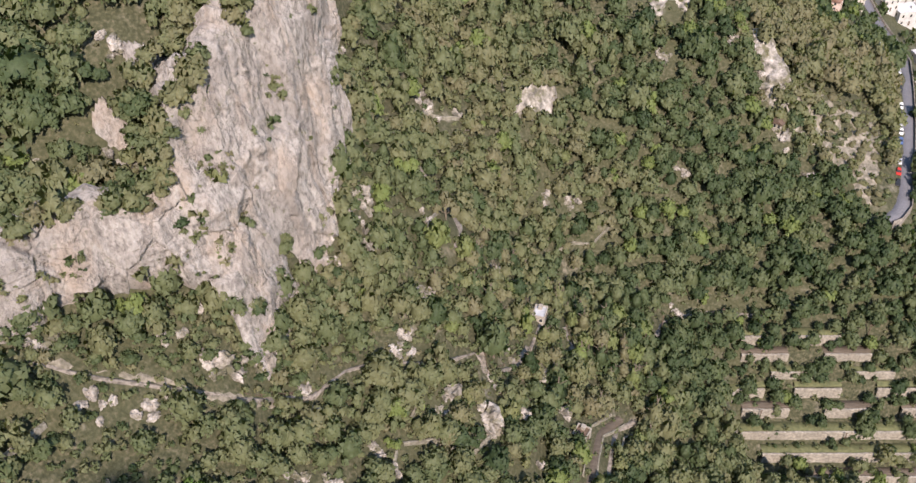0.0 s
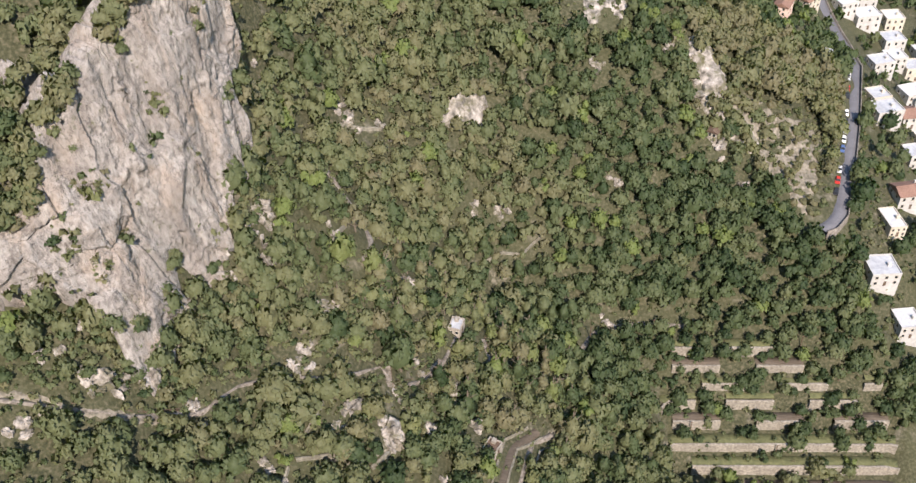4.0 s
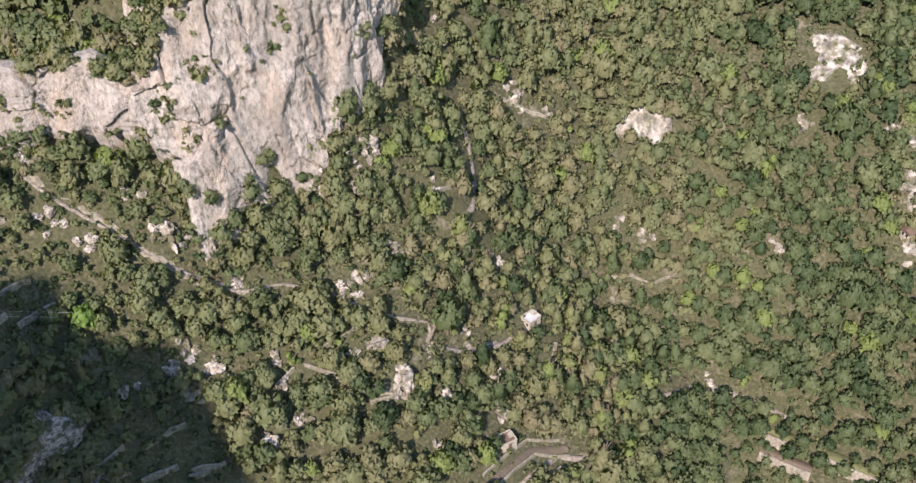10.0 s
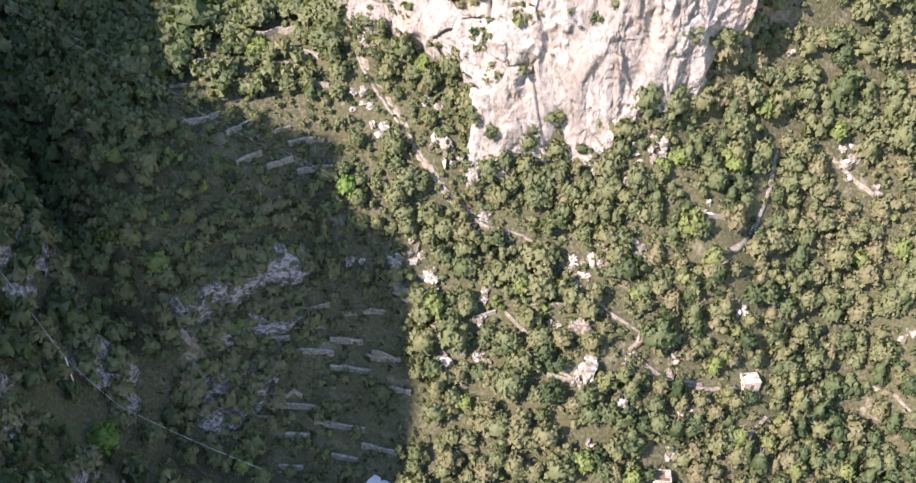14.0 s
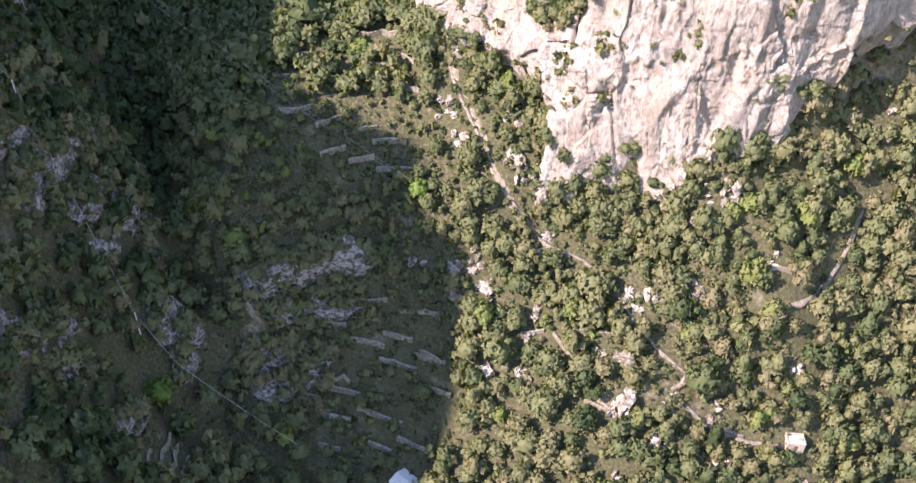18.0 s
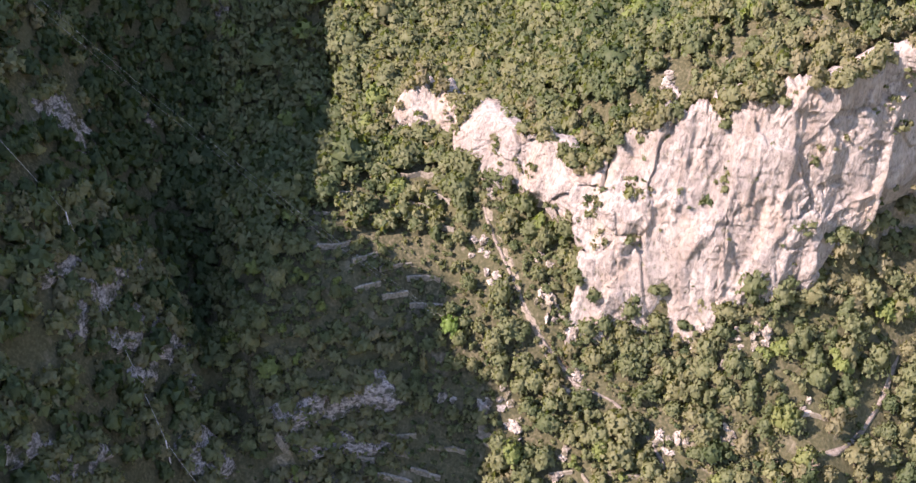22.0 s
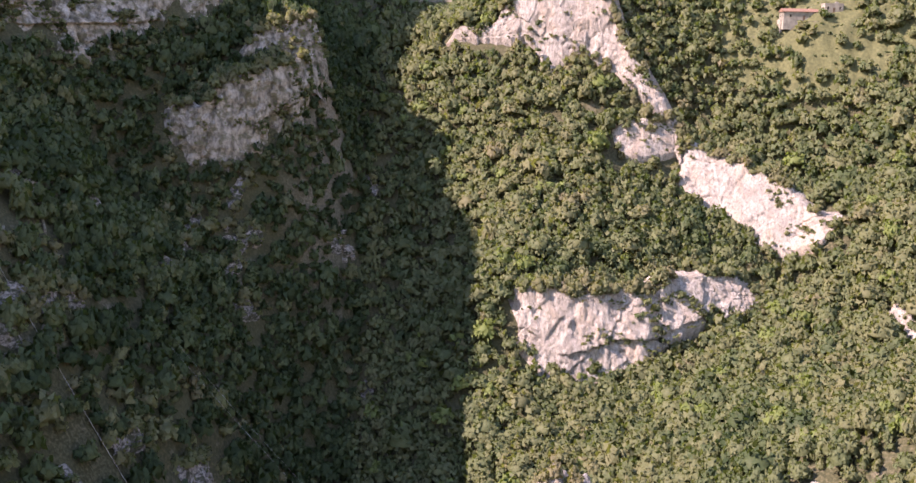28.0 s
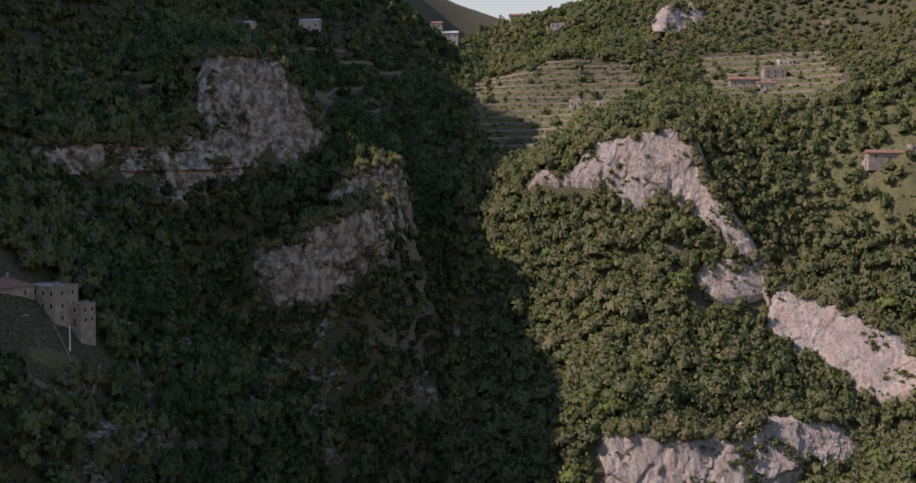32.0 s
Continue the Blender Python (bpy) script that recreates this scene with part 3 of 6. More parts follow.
CLIFFS = [
    ("cliff_main", [(-118, 127, 174), (-111, 129, 171), (-104.6, 128.3, 164), (-95, 132, 163.5), (-86.4, 136.7, 163.5), (-79.7, 142.6, 165), (-71.5, 148.7, 165), (-61.5, 154.2, 163), (-55.5, 157.5, 158.5), (-50.8, 159.5, 153),
                    (-49.5, 153.5, 142), (-47.3, 152.4, 136.5), (-45.5, 158.7, 139.5), (-43.5, 166, 137.5), (-41.8, 169.4, 132.5), (-39.6, 174.7, 132), (-37, 179.6, 131.5), (-35.8, 186, 139.5), (-37.8, 188.5, 154), (-35.7, 195.3, 155), (-33.1, 204.9, 151),
                    (-33.3, 213, 162), (-34, 217.3, 170), (-36, 224, 178), (-39.4, 231, 184), (-45, 262, 186), (-50, 300, 188)],
     [(-117, 130, 178), (-110, 132, 178), (-104, 135, 178), (-96, 138.5, 178.5), (-87, 143.5, 177.4), (-80, 148.5, 179), (-73.5, 153.5, 180), (-66.5, 157, 176), (-63, 160.5, 178.5), (-61.5, 164.5, 184.5),
      (-60.5, 167, 188.5), (-60, 169.6, 192), (-58, 172.5, 193.5), (-56.5, 175.5, 195), (-54.5, 178.5, 196), (-53, 181, 197.5), (-51.8, 184, 200), (-50, 187, 202.5), (-48, 190, 203.5), (-45.5, 194.5, 204.5), (-42.5, 199.5, 207.5),
      (-40, 205, 211), (-38.6, 211, 213), (-38, 218, 213.5), (-41.3, 227, 218), (-52, 264, 221), (-58, 302, 222)],
     "tall sunlit face of pale pinkish limestone", 2.3, 1, 0.5, 0.06, (0.02, 0.1)),
    ("cliff_west", [(-124, 107, 163), (-121, 113, 164), (-116, 122, 165), (-109, 130, 167)], [(-127, 109, 178), (-126, 114, 179), (-121, 123, 179), (-114, 131, 178)], "low pale limestone outcrop over the terraces", 1.3, 7, 0.7, 0.0, (0.3, 0.3)),
    ("cliff_middle", [(-183.3, 102.4, 189.5), (-180.4, 111, 194), (-177.4, 117.5, 194.5), (-174, 123.9, 189.5), (-174.7, 130.4, 193), (-175.4, 137, 196), (-176, 143.6, 198.5), (-178.4, 153.7, 203), (-180.7, 157.3, 206), (-184.5, 165.7, 209.5),
                      (-187.3, 171.8, 212), (-191.3, 181.7, 215), (-194.3, 193.9, 216.5), (-199.4, 204.4, 220)],
     [(-191.8, 106.5, 222), (-189.4, 113.4, 225), (-187.2, 120.5, 225), (-186, 126.3, 225), (-186.3, 131, 224.7), (-186.7, 136.5, 224.3), (-187.9, 144.3, 224.6), (-188.9, 154.6, 223.4), (-193, 160.8, 227.5), (-196.5, 171, 228),
      (-198.5, 177, 228), (-199.9, 183, 228.3), (-203, 194, 227.2), (-203.1, 205.2, 223)], "bright overhanging limestone cliff above the wood", 1.9, 11, 0.6, 0.16, (0.0, 0.1),
     [(126, 202), (141, 207.5), (155, 207.5), (167, 211.5), (182, 215.5)]),
    ("cliff_upper", [(-306.5, 78.9, 313.5), (-304, 85.8, 317), (-294.4, 102.1, 317.5), (-291.5, 108, 319), (-289.9, 115.3, 319.8), (-286.2, 120.5, 315), (-280.9, 127, 305.5), (-281.1, 133.7, 305.5), (-284.4, 135.5, 318), (-280.8, 143.9, 313),
                     (-275.2, 151.2, 308), (-267.6, 160.7, 301.5), (-263.5, 166.6, 296), (-260.3, 172.7, 288), (-254.3, 179.8, 273.5), (-245.9, 184.9, 261), (-243.5, 180, 255.5), (-237.7, 187.2, 250.5), (-228.7, 197.3, 245.3), (-219.4, 206.8, 240),
                     (-210, 219, 238.5), (-205.4, 227.2, 243), (-209, 234, 250)],
     [(-307.6, 77.4, 316), (-306.7, 82.4, 321.5), (-297.5, 99.3, 322), (-297.5, 105.4, 330.7), (-298.1, 110.4, 337.5), (-295, 119, 337), (-293.6, 124.5, 337), (-291.5, 131.5, 337.5), (-291.1, 136.7, 341), (-287.5, 145.5, 339.5),
      (-284, 153.5, 336), (-276.5, 158.5, 319), (-269.5, 165, 307.5), (-263, 173, 294), (-257, 181, 280), (-254.7, 184.7, 275), (-250, 188.5, 272), (-246, 195, 269.5), (-240, 204, 267), (-232, 213.5, 262.5),
      (-224, 223, 258.5), (-219.6, 229.1, 256.7), (-215.3, 237.9, 256)],
     "long slanting band of pale limestone under the fields", 1.7, 15, 0.7, 0.02, (0.05, 0.09)),
    ("south_crag", [(-92, 2, 176), (-100, 9, 172), (-117, 12, 167), (-130, 13, 170)], [(-94, -2, 186), (-103, 3, 190), (-119, 5, 186), (-131, 7, 180)], "tall jagged limestone crag on the shaded bank", 2.2, 44, 0.7, 0.0, (0.2, 0.3)),
    ("cliff_prong", [(-248.5, 152, 270), (-248, 158, 270), (-248, 164, 270), (-250, 174, 271), (-254, 183, 273)], [(-252, 152, 281), (-253.5, 158, 282.5), (-254.5, 164, 283), (-256.5, 172, 283.5), (-259, 180, 284)],
     "short pale limestone ledge below the slanting band", 1.0, 16, 0.6, 0.1, (0.05, 0.05)),
    ("cliff_outcrop", [(12.5, 278, 113.5), (18, 278.4, 110), (25, 278.8, 105.5), (29.8, 284, 108), (31.5, 292, 112.5)], [(12.5, 281.5, 121), (18, 284, 121.5), (24.5, 287.5, 121), (28, 291.5, 121), (29.5, 297, 121.5)],
     "pale limestone outcrop standing out of the wood", 1.3, 27, 0.5, 0.1, (0.12, 0.12)),
    ("cliff_edge", [(101.5, 319, 120), (104, 312, 115.5), (106.5, 308.5, 111.5), (108.5, 304.5, 107.5), (107.5, 300, 104.5), (111.5, 297, 100.5), (117, 295.5, 97.5), (121.5, 293.5, 94.5), (127, 290, 91)],
     [(104, 320, 124.5), (107, 313, 120.5), (109, 310, 117), (111, 306, 114), (110, 302, 111.5), (113.5, 299, 107), (119, 297.5, 103.5), (123, 296, 99), (128, 292, 94.5)],
     "low broken limestone edge beside the dry slope", 1.2, 37, 0.5, 0.1, (0.08, 0.15)),
    ("cliff_small", [(-168, 238.5, 220), (-163, 239.5, 218), (-155.8, 240.6, 214), (-146.3, 243.1, 211), (-142, 251.5, 214.5)], [(-171, 241, 227), (-166, 243, 224.5), (-158, 244.5, 220.5), (-150, 248, 219), (-145, 254, 219.5)],
     "small pale limestone outcrop among trees", 1.2, 17, 0.7, 0.1, (0.1, 0.1)),
    ("cliff_high", [(-512, 168, 418), (-522, 182, 415), (-528, 200, 420)], [(-526, 168, 438), (-536, 183, 442), (-540, 202, 440)], "pale limestone scar high on the hillside", 2.0, 19, 1.5),
    ("tower_low", [(-224, -37.5, 270), (-211, -29, 262), (-208.3, -22, 255), (-209, -11, 254), (-213.5, -2.6, 260), (-219.5, 4.4, 268), (-226.6, 11.3, 273), (-236, 17.7, 282), (-244, 20.5, 290)],
     [(-227, -37.3, 289), (-212.4, -25, 289), (-211, -15.4, 288.5), (-215.5, -9, 297), (-220, -2, 300.5), (-227, 5.8, 303), (-234, 11.7, 305), (-242, 17.7, 306), (-252, 21, 305)],
     "shaded limestone tower above the gorge", 2.7, 21, 0.6, -0.02, (0.0, 0.05)),
    ("tower_neck", [(-235.5, -12, 299), (-238.5, 3.4, 296), (-245, 17, 298), (-257.5, 27.6, 301)], [(-243, -7, 314), (-248.5, 6.7, 320), (-255, 18, 324), (-259, 25, 321)],
     "broken shaded crag with scrub above the tower", 2.2, 22, 0.7, -0.1, (0.2, 0.1)),
    ("tower_high", [(-160, -116, 316), (-172, -99, 314), (-183, -87, 311), (-191, -78, 310), (-203, -69.5, 309), (-214, -60, 307), (-227.5, -53, 313), (-242, -41, 314), (-250, -36, 321), (-263, -20, 327), (-271, -13, 334)],
     [(-164, -120, 326), (-177, -103, 327), (-190, -89, 328), (-201, -82, 329), (-211, -76, 329), (-223, -67, 330), (-240, -63, 343), (-252, -62, 369), (-263, -48, 372), (-270, -34, 370), (-276, -22, 354)],
     "rugged limestone crag on the shaded side", 3.6, 25, 0.8, -0.02, (0.05, 0.1), [(-78, 318), (-64, 319), (-53, 320), (-43, 321)]),
]
for args in CLIFFS:
    cliff(*args)
RIMS.extend([(-288, 129, 326), (-285, 134, 324), (-282, 138, 321), (-276, 139, 311), (-272, 144.5, 308.5), (-270, 149, 306)])     # trees growing out of the slanting band


# ---- woodland ----
def crown_template(rng, kind, quads, up=0.4):
    """Leaf tufts over a few lobes; the crown is about 1 in radius and stands on z = 0."""
    if kind == "round":
        lobes = [(0, 0, .75, .40)]
        for k in range(24):
            a, up = k * 2.4 + rng.uniform(-.3, .3), -.35 + 1.33 * (k + rng.uniform(0, 1)) / 24
            out, far = math.sqrt(max(0, 1 - up * up)), rng.uniform(.58, .82)
            lobes.append((math.cos(a) * out * far, math.sin(a) * out * far, .75 + up * far, rng.uniform(.20, .33)))
    elif kind == "pine":
        lobes = [(rng.uniform(-.15, .15) * (1 - k / 7), rng.uniform(-.15, .15), .35 + k * .25, .80 * (1 - k / 8.5)) for k in range(7)]
    elif kind == "open":
        lobes = [(rng.uniform(-.7, .7), rng.uniform(-.7, .7), rng.uniform(.5, 1.2), rng.uniform(.25, .42)) for _ in range(9)]
    else:
        lobes = [(rng.uniform(-.6, .6), rng.uniform(-.6, .6), rng.uniform(.15, .45), rng.uniform(.3, .5)) for _ in range(6)]
    lobes = np.array(lobes)
    wts = lobes[:, 3] ** 2
    if kind == "round":
        wts[0] = 0.02
    pick = rng.choice(len(lobes), quads, p=wts / wts.sum())
    n = rng.normal(size=(quads, 3))
    n[:, 2] = np.abs(n[:, 2]) * 1.0 - 0.35
    n /= np.linalg.norm(n, axis=1)[:, None]
    flat = np.array([1, 1, 0.75])
    c = lobes[pick, :3] + n * lobes[pick, 3:4] * flat * rng.uniform(.75, 1.08, (quads, 1))
    nn = n + rng.normal(size=(quads, 3)) * 0.24
    nn /= np.linalg.norm(nn, axis=1)[:, None]
    t = np.cross(nn, rng.normal(size=(quads, 3)))
    t /= np.linalg.norm(t, axis=1)[:, None]
    b = np.cross(nn, t)
    full = {"round": 1.6, "pine": 1.75, "open": 2.3, "shrub": 1.7}[kind]
    s = rng.uniform(.75, 1.3, (quads, 1)) * full * (1.05 if quads < 100 else 1) / math.sqrt(quads)
    droop = nn * s * 0.35
    v = np.stack([c - t * s * .95 - b * s * .6 - droop, c + t * s * .95 - b * s * .6 - droop, c + b * s * 1.1], 1).reshape(-1, 3)
    f = np.arange(quads * 3).reshape(-1, 3)
    heart = np.array([0, 0, {"round": .55, "pine": 1.0, "shrub": .1, "open": .5}[kind]])
    round_out = c - heart
    round_out /= np.linalg.norm(round_out, axis=1)[:, None]
    vn = np.repeat(0.55 * round_out + 0.55 * n + 0.22 * nn + np.array([0, 0, up]), 3, 0)
    vn /= np.linalg.norm(vn, axis=1)[:, None]
    if kind == "open":
        return v, f, vn
    # the dense inside of the crown, following its lobes
    na, ne = (11, 6) if quads > 120 else (8, 4) if quads > 60 else (5, 3)
    az = np.linspace(0, 2 * math.pi, na + 1)[:-1][None, :] + np.arange(ne)[:, None] * 0.35
    el = np.linspace(-0.5, 1.35, ne)[:, None] + 0 * az
    way = np.stack([np.cos(az) * np.cos(el), np.sin(az) * np.cos(el), np.sin(el)], -1).reshape(-1, 3)
    mid = np.array([0, 0, {"round": .72, "pine": 1.2, "shrub": .2}[kind]])
    off = lobes[None, :, :3] - mid
    along = (way[:, None] * off).sum(-1)
    gap = lobes[None, :, 3] ** 2 - ((off ** 2).sum(-1) - along ** 2)
    reach = np.where(gap > 0, along + np.sqrt(np.maximum(gap, 0)), 0.15).max(1)
    core = mid + way * np.maximum(reach, 0.15)[:, None] * (0.70 if kind == "pine" else 0.83) * rng.uniform(.9, 1.1, (len(way), 1)) * flat
    core = np.concatenate([core, mid + np.array([[0, 0, reach.max() * .66]])])
    i = np.arange(ne * na).reshape(ne, na)
    a, b, c2, d = i[:-1], np.roll(i, -1, 1)[:-1], np.roll(i, -1, 1)[1:], i[1:]
    cf = np.concatenate([np.stack([a, b, c2], -1).reshape(-1, 3), np.stack([a, c2, d], -1).reshape(-1, 3), np.stack([i[-1], np.roll(i[-1], -1), np.full(na, ne * na)], -1)])
    return np.concatenate([v, core]), np.concatenate([f, cf + len(v)]), np.concatenate([vn, way, [[0, 0, 1.0]]])


rng = np.random.default_rng(7)
KINDS = ["round"] * 5 + ["pine"] * 2 + ["open"] * 2 + ["shrub"] * 2
FINE = [crown_template(rng, k, 160) for k in KINDS]
MEDIUM = [crown_template(rng, k, 115, 0.75) for k in KINDS]
COARSE = [crown_template(rng, k, 70) for k in KINDS]


def stuff_of_trees(name, spots, templates, label, category="woodland"):
    """All trees of one wood in one mesh. spots: x, y, z, radius, height factor, template, tint."""
    vs, fs, ts, ns, base = [], [], [], [], 0
    spots = np.asarray(spots, float)
    for k, (tv, tf, tn) in enumerate(templates):
        s = spots[spots[:, 5] == k]
        if not len(s):
            continue
        a = rng.uniform(0, 2 * math.pi, len(s))
        ca, sa, r = np.cos(a), np.sin(a), s[:, 3]
        x = (tv[None, :, 0] * ca[:, None] - tv[None, :, 1] * sa[:, None]) * r[:, None] + s[:, 0:1]
        y = (tv[None, :, 0] * sa[:, None] + tv[None, :, 1] * ca[:, None]) * r[:, None] + s[:, 1:2]
        z = tv[None, :, 2] * (r * s[:, 4])[:, None] + s[:, 2:3]
        vs.append(np.stack([x, y, z], -1).reshape(-1, 3))
        nx, ny = tn[None, :, 0] * ca[:, None] - tn[None, :, 1] * sa[:, None], tn[None, :, 0] * sa[:, None] + tn[None, :, 1] * ca[:, None]
        nv = np.stack([nx, ny, tn[None, :, 2] / s[:, 4:5]], -1).reshape(-1, 3)
        ns.append(nv / np.linalg.norm(nv, axis=1)[:, None])
        f = tf[None] + (np.arange(len(s)) * len(tv))[:, None, None] + base
        fs.append(f.reshape(-1, 3))
        ts.append(np.repeat(s[:, 6], len(tf)))
        base += len(s) * len(tv)
    ob = new(name, mesh_from(name, np.concatenate(vs), np.concatenate(fs), leaves, np.concatenate(ts), np.concatenate(ns)))
    return tagged(ob, label, category, kind="stuff")


def scatter(x0, x1, y0, y1, cell, keep, seed):
    """Jittered spots on a grid, thinned by keep(x, y) in 0..1."""
    r = np.random.default_rng(seed)
    X, Y = np.meshgrid(np.arange(x0, x1, cell), np.arange(y0, y1, cell))
    X = (X + (np.arange(X.shape[0]) % 2)[:, None] * cell / 2 + r.uniform(-.48, .48, X.shape) * cell).ravel()
    Y = (Y + r.uniform(-.48, .48, Y.shape) * cell).ravel()
    ok = r.uniform(size=len(X)) < keep(X, Y)
    return X[ok], Y[ok]


def near_line(x, y, line, dist):
    d = np.full(len(x), 1e9)
    for a, b in zip(line, line[1:]):
        ax, ay, bx, by = a[0], a[1], b[0], b[1]
        l2 = (bx - ax) ** 2 + (by - ay) ** 2 + 1e-9
        t = np.clip(((x - ax) * (bx - ax) + (y - ay) * (by - ay)) / l2, 0, 1)
        d = np.minimum(d, np.hypot(x - ax - t * (bx - ax), y - ay - t * (by - ay)))
    return d < dist


CLEAR = []      # outlines kept free of trees
PATHS = []      # lines kept free of trees, with their half width

# ---- more materials ----
asphalt = plain("asphalt", (0.10, 0.10, 0.112), (0.15, 0.148, 0.158), 2.0)
dry_stone = plain("dry_stone", (0.22, 0.20, 0.17), (0.46, 0.42, 0.36), 1.6, bump=0.8, dist=0.2)
old_stone = plain("old_terrace_stone", (0.10, 0.095, 0.07), (0.29, 0.265, 0.215), 1.3, bump=0.8, dist=0.2)
stair_stone = plain("stair_stone", (0.07, 0.062, 0.050), (0.29, 0.255, 0.22), 1.1, bump=0.6, dist=0.1)
ploughed = plain("ploughed_soil", (0.058, 0.046, 0.034), (0.128, 0.104, 0.080), 2.4, bump=0.8, dist=0.15, stretch=(0.15, 1, 1))
meadow = plain("meadow_grass", (0.060, 0.068, 0.030), (0.125, 0.126, 0.058), 0.9, bump=0.7, dist=0.2)
white_wall = plain("white_plaster", (0.36, 0.35, 0.335), (0.50, 0.49, 0.465), 0.8)
cream_wall = plain("cream_plaster", (0.42, 0.38, 0.31), (0.55, 0.50, 0.42), 0.7)
pink_wall = plain("pink_plaster", (0.55, 0.40, 0.34), (0.66, 0.50, 0.43), 0.7)
grey_roof = plain("grey_roof", (0.30, 0.31, 0.33), (0.46, 0.47, 0.49), 0.9)
white_roof = plain("pale_roof", (0.40, 0.41, 0.42), (0.55, 0.55, 0.55), 0.9)
tile_roof = plain("terracotta_tiles", (0.15, 0.085, 0.062), (0.27, 0.165, 0.125), 2.5, bump=0.7, dist=0.1)
dark_glass = plain("window_glass", (0.02, 0.022, 0.026), (0.04, 0.045, 0.05), 1.0, 0.12, 0)
wood_dark = plain("dark_wood", (0.08, 0.055, 0.04), (0.16, 0.11, 0.08), 2.0)
steel = plain("pale_steel", (0.55, 0.55, 0.55), (0.7, 0.7, 0.7), 2.0, 0.45, 0, metal=0.6)
rubber = plain("tyre_rubber", (0.015, 0.015, 0.015), (0.03, 0.03, 0.03), 4.0, 0.9, 0)
PAINTS = [plain("car_paint_" + n, c, tuple(min(1, v * 1.15) for v in c), 0.5, 0.3, 0) for n, c in
          (("white", (0.75, 0.75, 0.75)), ("silver", (0.45, 0.46, 0.48)), ("black", (0.02, 0.02, 0.022)), ("red", (0.40, 0.03, 0.02)), ("blue", (0.06, 0.10, 0.22)))]


# ---- walls, ways ----
def wall_along(name, line, high, thick, label, mat=None, sink=1.0, group="", level=None, seed=0):
    """A dry stone wall along (x, y) points, following the ground."""
    g = random.Random(seed + len(line))
    pts = resampled([(*p[:2], 0) for p in line], 1.6)[:, :2]
    d = np.gradient(pts, axis=0)
    d /= np.linalg.norm(d, axis=1)[:, None] + 1e-9
    side = np.stack([d[:, 1], -d[:, 0]], -1)
    bm = bmesh.new()
    rows = []
    for (px, py), s in zip(pts, side):
        base = gz(px, py) if level is None else level - high
        t = high + g.uniform(-.12, .12)
        w = thick / 2 + g.uniform(-.05, .05)
        rows.append([bm.verts.new((px + s[0] * o * w, py + s[1] * o * w, z)) for o, z in
                     ((1.25, base - sink), (1.0, base + t - .08), (.75, base + t), (-.75, base + t), (-1.0, base + t - .08), (-1.25, base - sink))])
    for a, b in zip(rows, rows[1:]):
        for k in range(5):
            bm.faces.new((a[k], a[k + 1], b[k + 1], b[k]))
    for r in (rows[0], rows[-1]):
        bm.faces.new(r)
    ob = part(name, bm, mat or dry_stone)
    return tagged(ob, label, "wall", group)


def ribbon(name, line, half, mat, label, lift=0.15, category="path", smooth=3, kind="structure", skirt=1.2):
    """A way of even width along (x, y) points, its bed smoothed over the ground."""
    pts = resampled([(*p[:2], 0) for p in line], 1.5)[:, :2]
    z = ground_z(pts[:, 0], pts[:, 1])
    zz = np.pad(z, smooth, mode="edge")
    z = np.convolve(zz, np.ones(2 * smooth + 1) / (2 * smooth + 1), "valid") + lift
    d = np.gradient(pts, axis=0)
    d /= np.linalg.norm(d, axis=1)[:, None] + 1e-9
    s = np.stack([d[:, 1], -d[:, 0]], -1)
    cols = []
    for o, dz in ((1.15, -skirt), (1, 0), (-1, 0), (-1.15, -skirt)):
        cols.append(np.c_[pts + s * half * o, z + dz])
    v = np.stack(cols, 1)
    n = len(pts)
    idx = np.arange(n * 4).reshape(n, 4)
    f = np.stack([idx[:-1, :-1], idx[1:, :-1], idx[1:, 1:], idx[:-1, 1:]], -1).reshape(-1, 4)
    ob = new(name, mesh_from(name, v.reshape(-1, 3), f, mat))
    PATHS.append((line, half + 1.3))
    tagged(ob, label, category, kind=kind)
    return pts, z, d, s


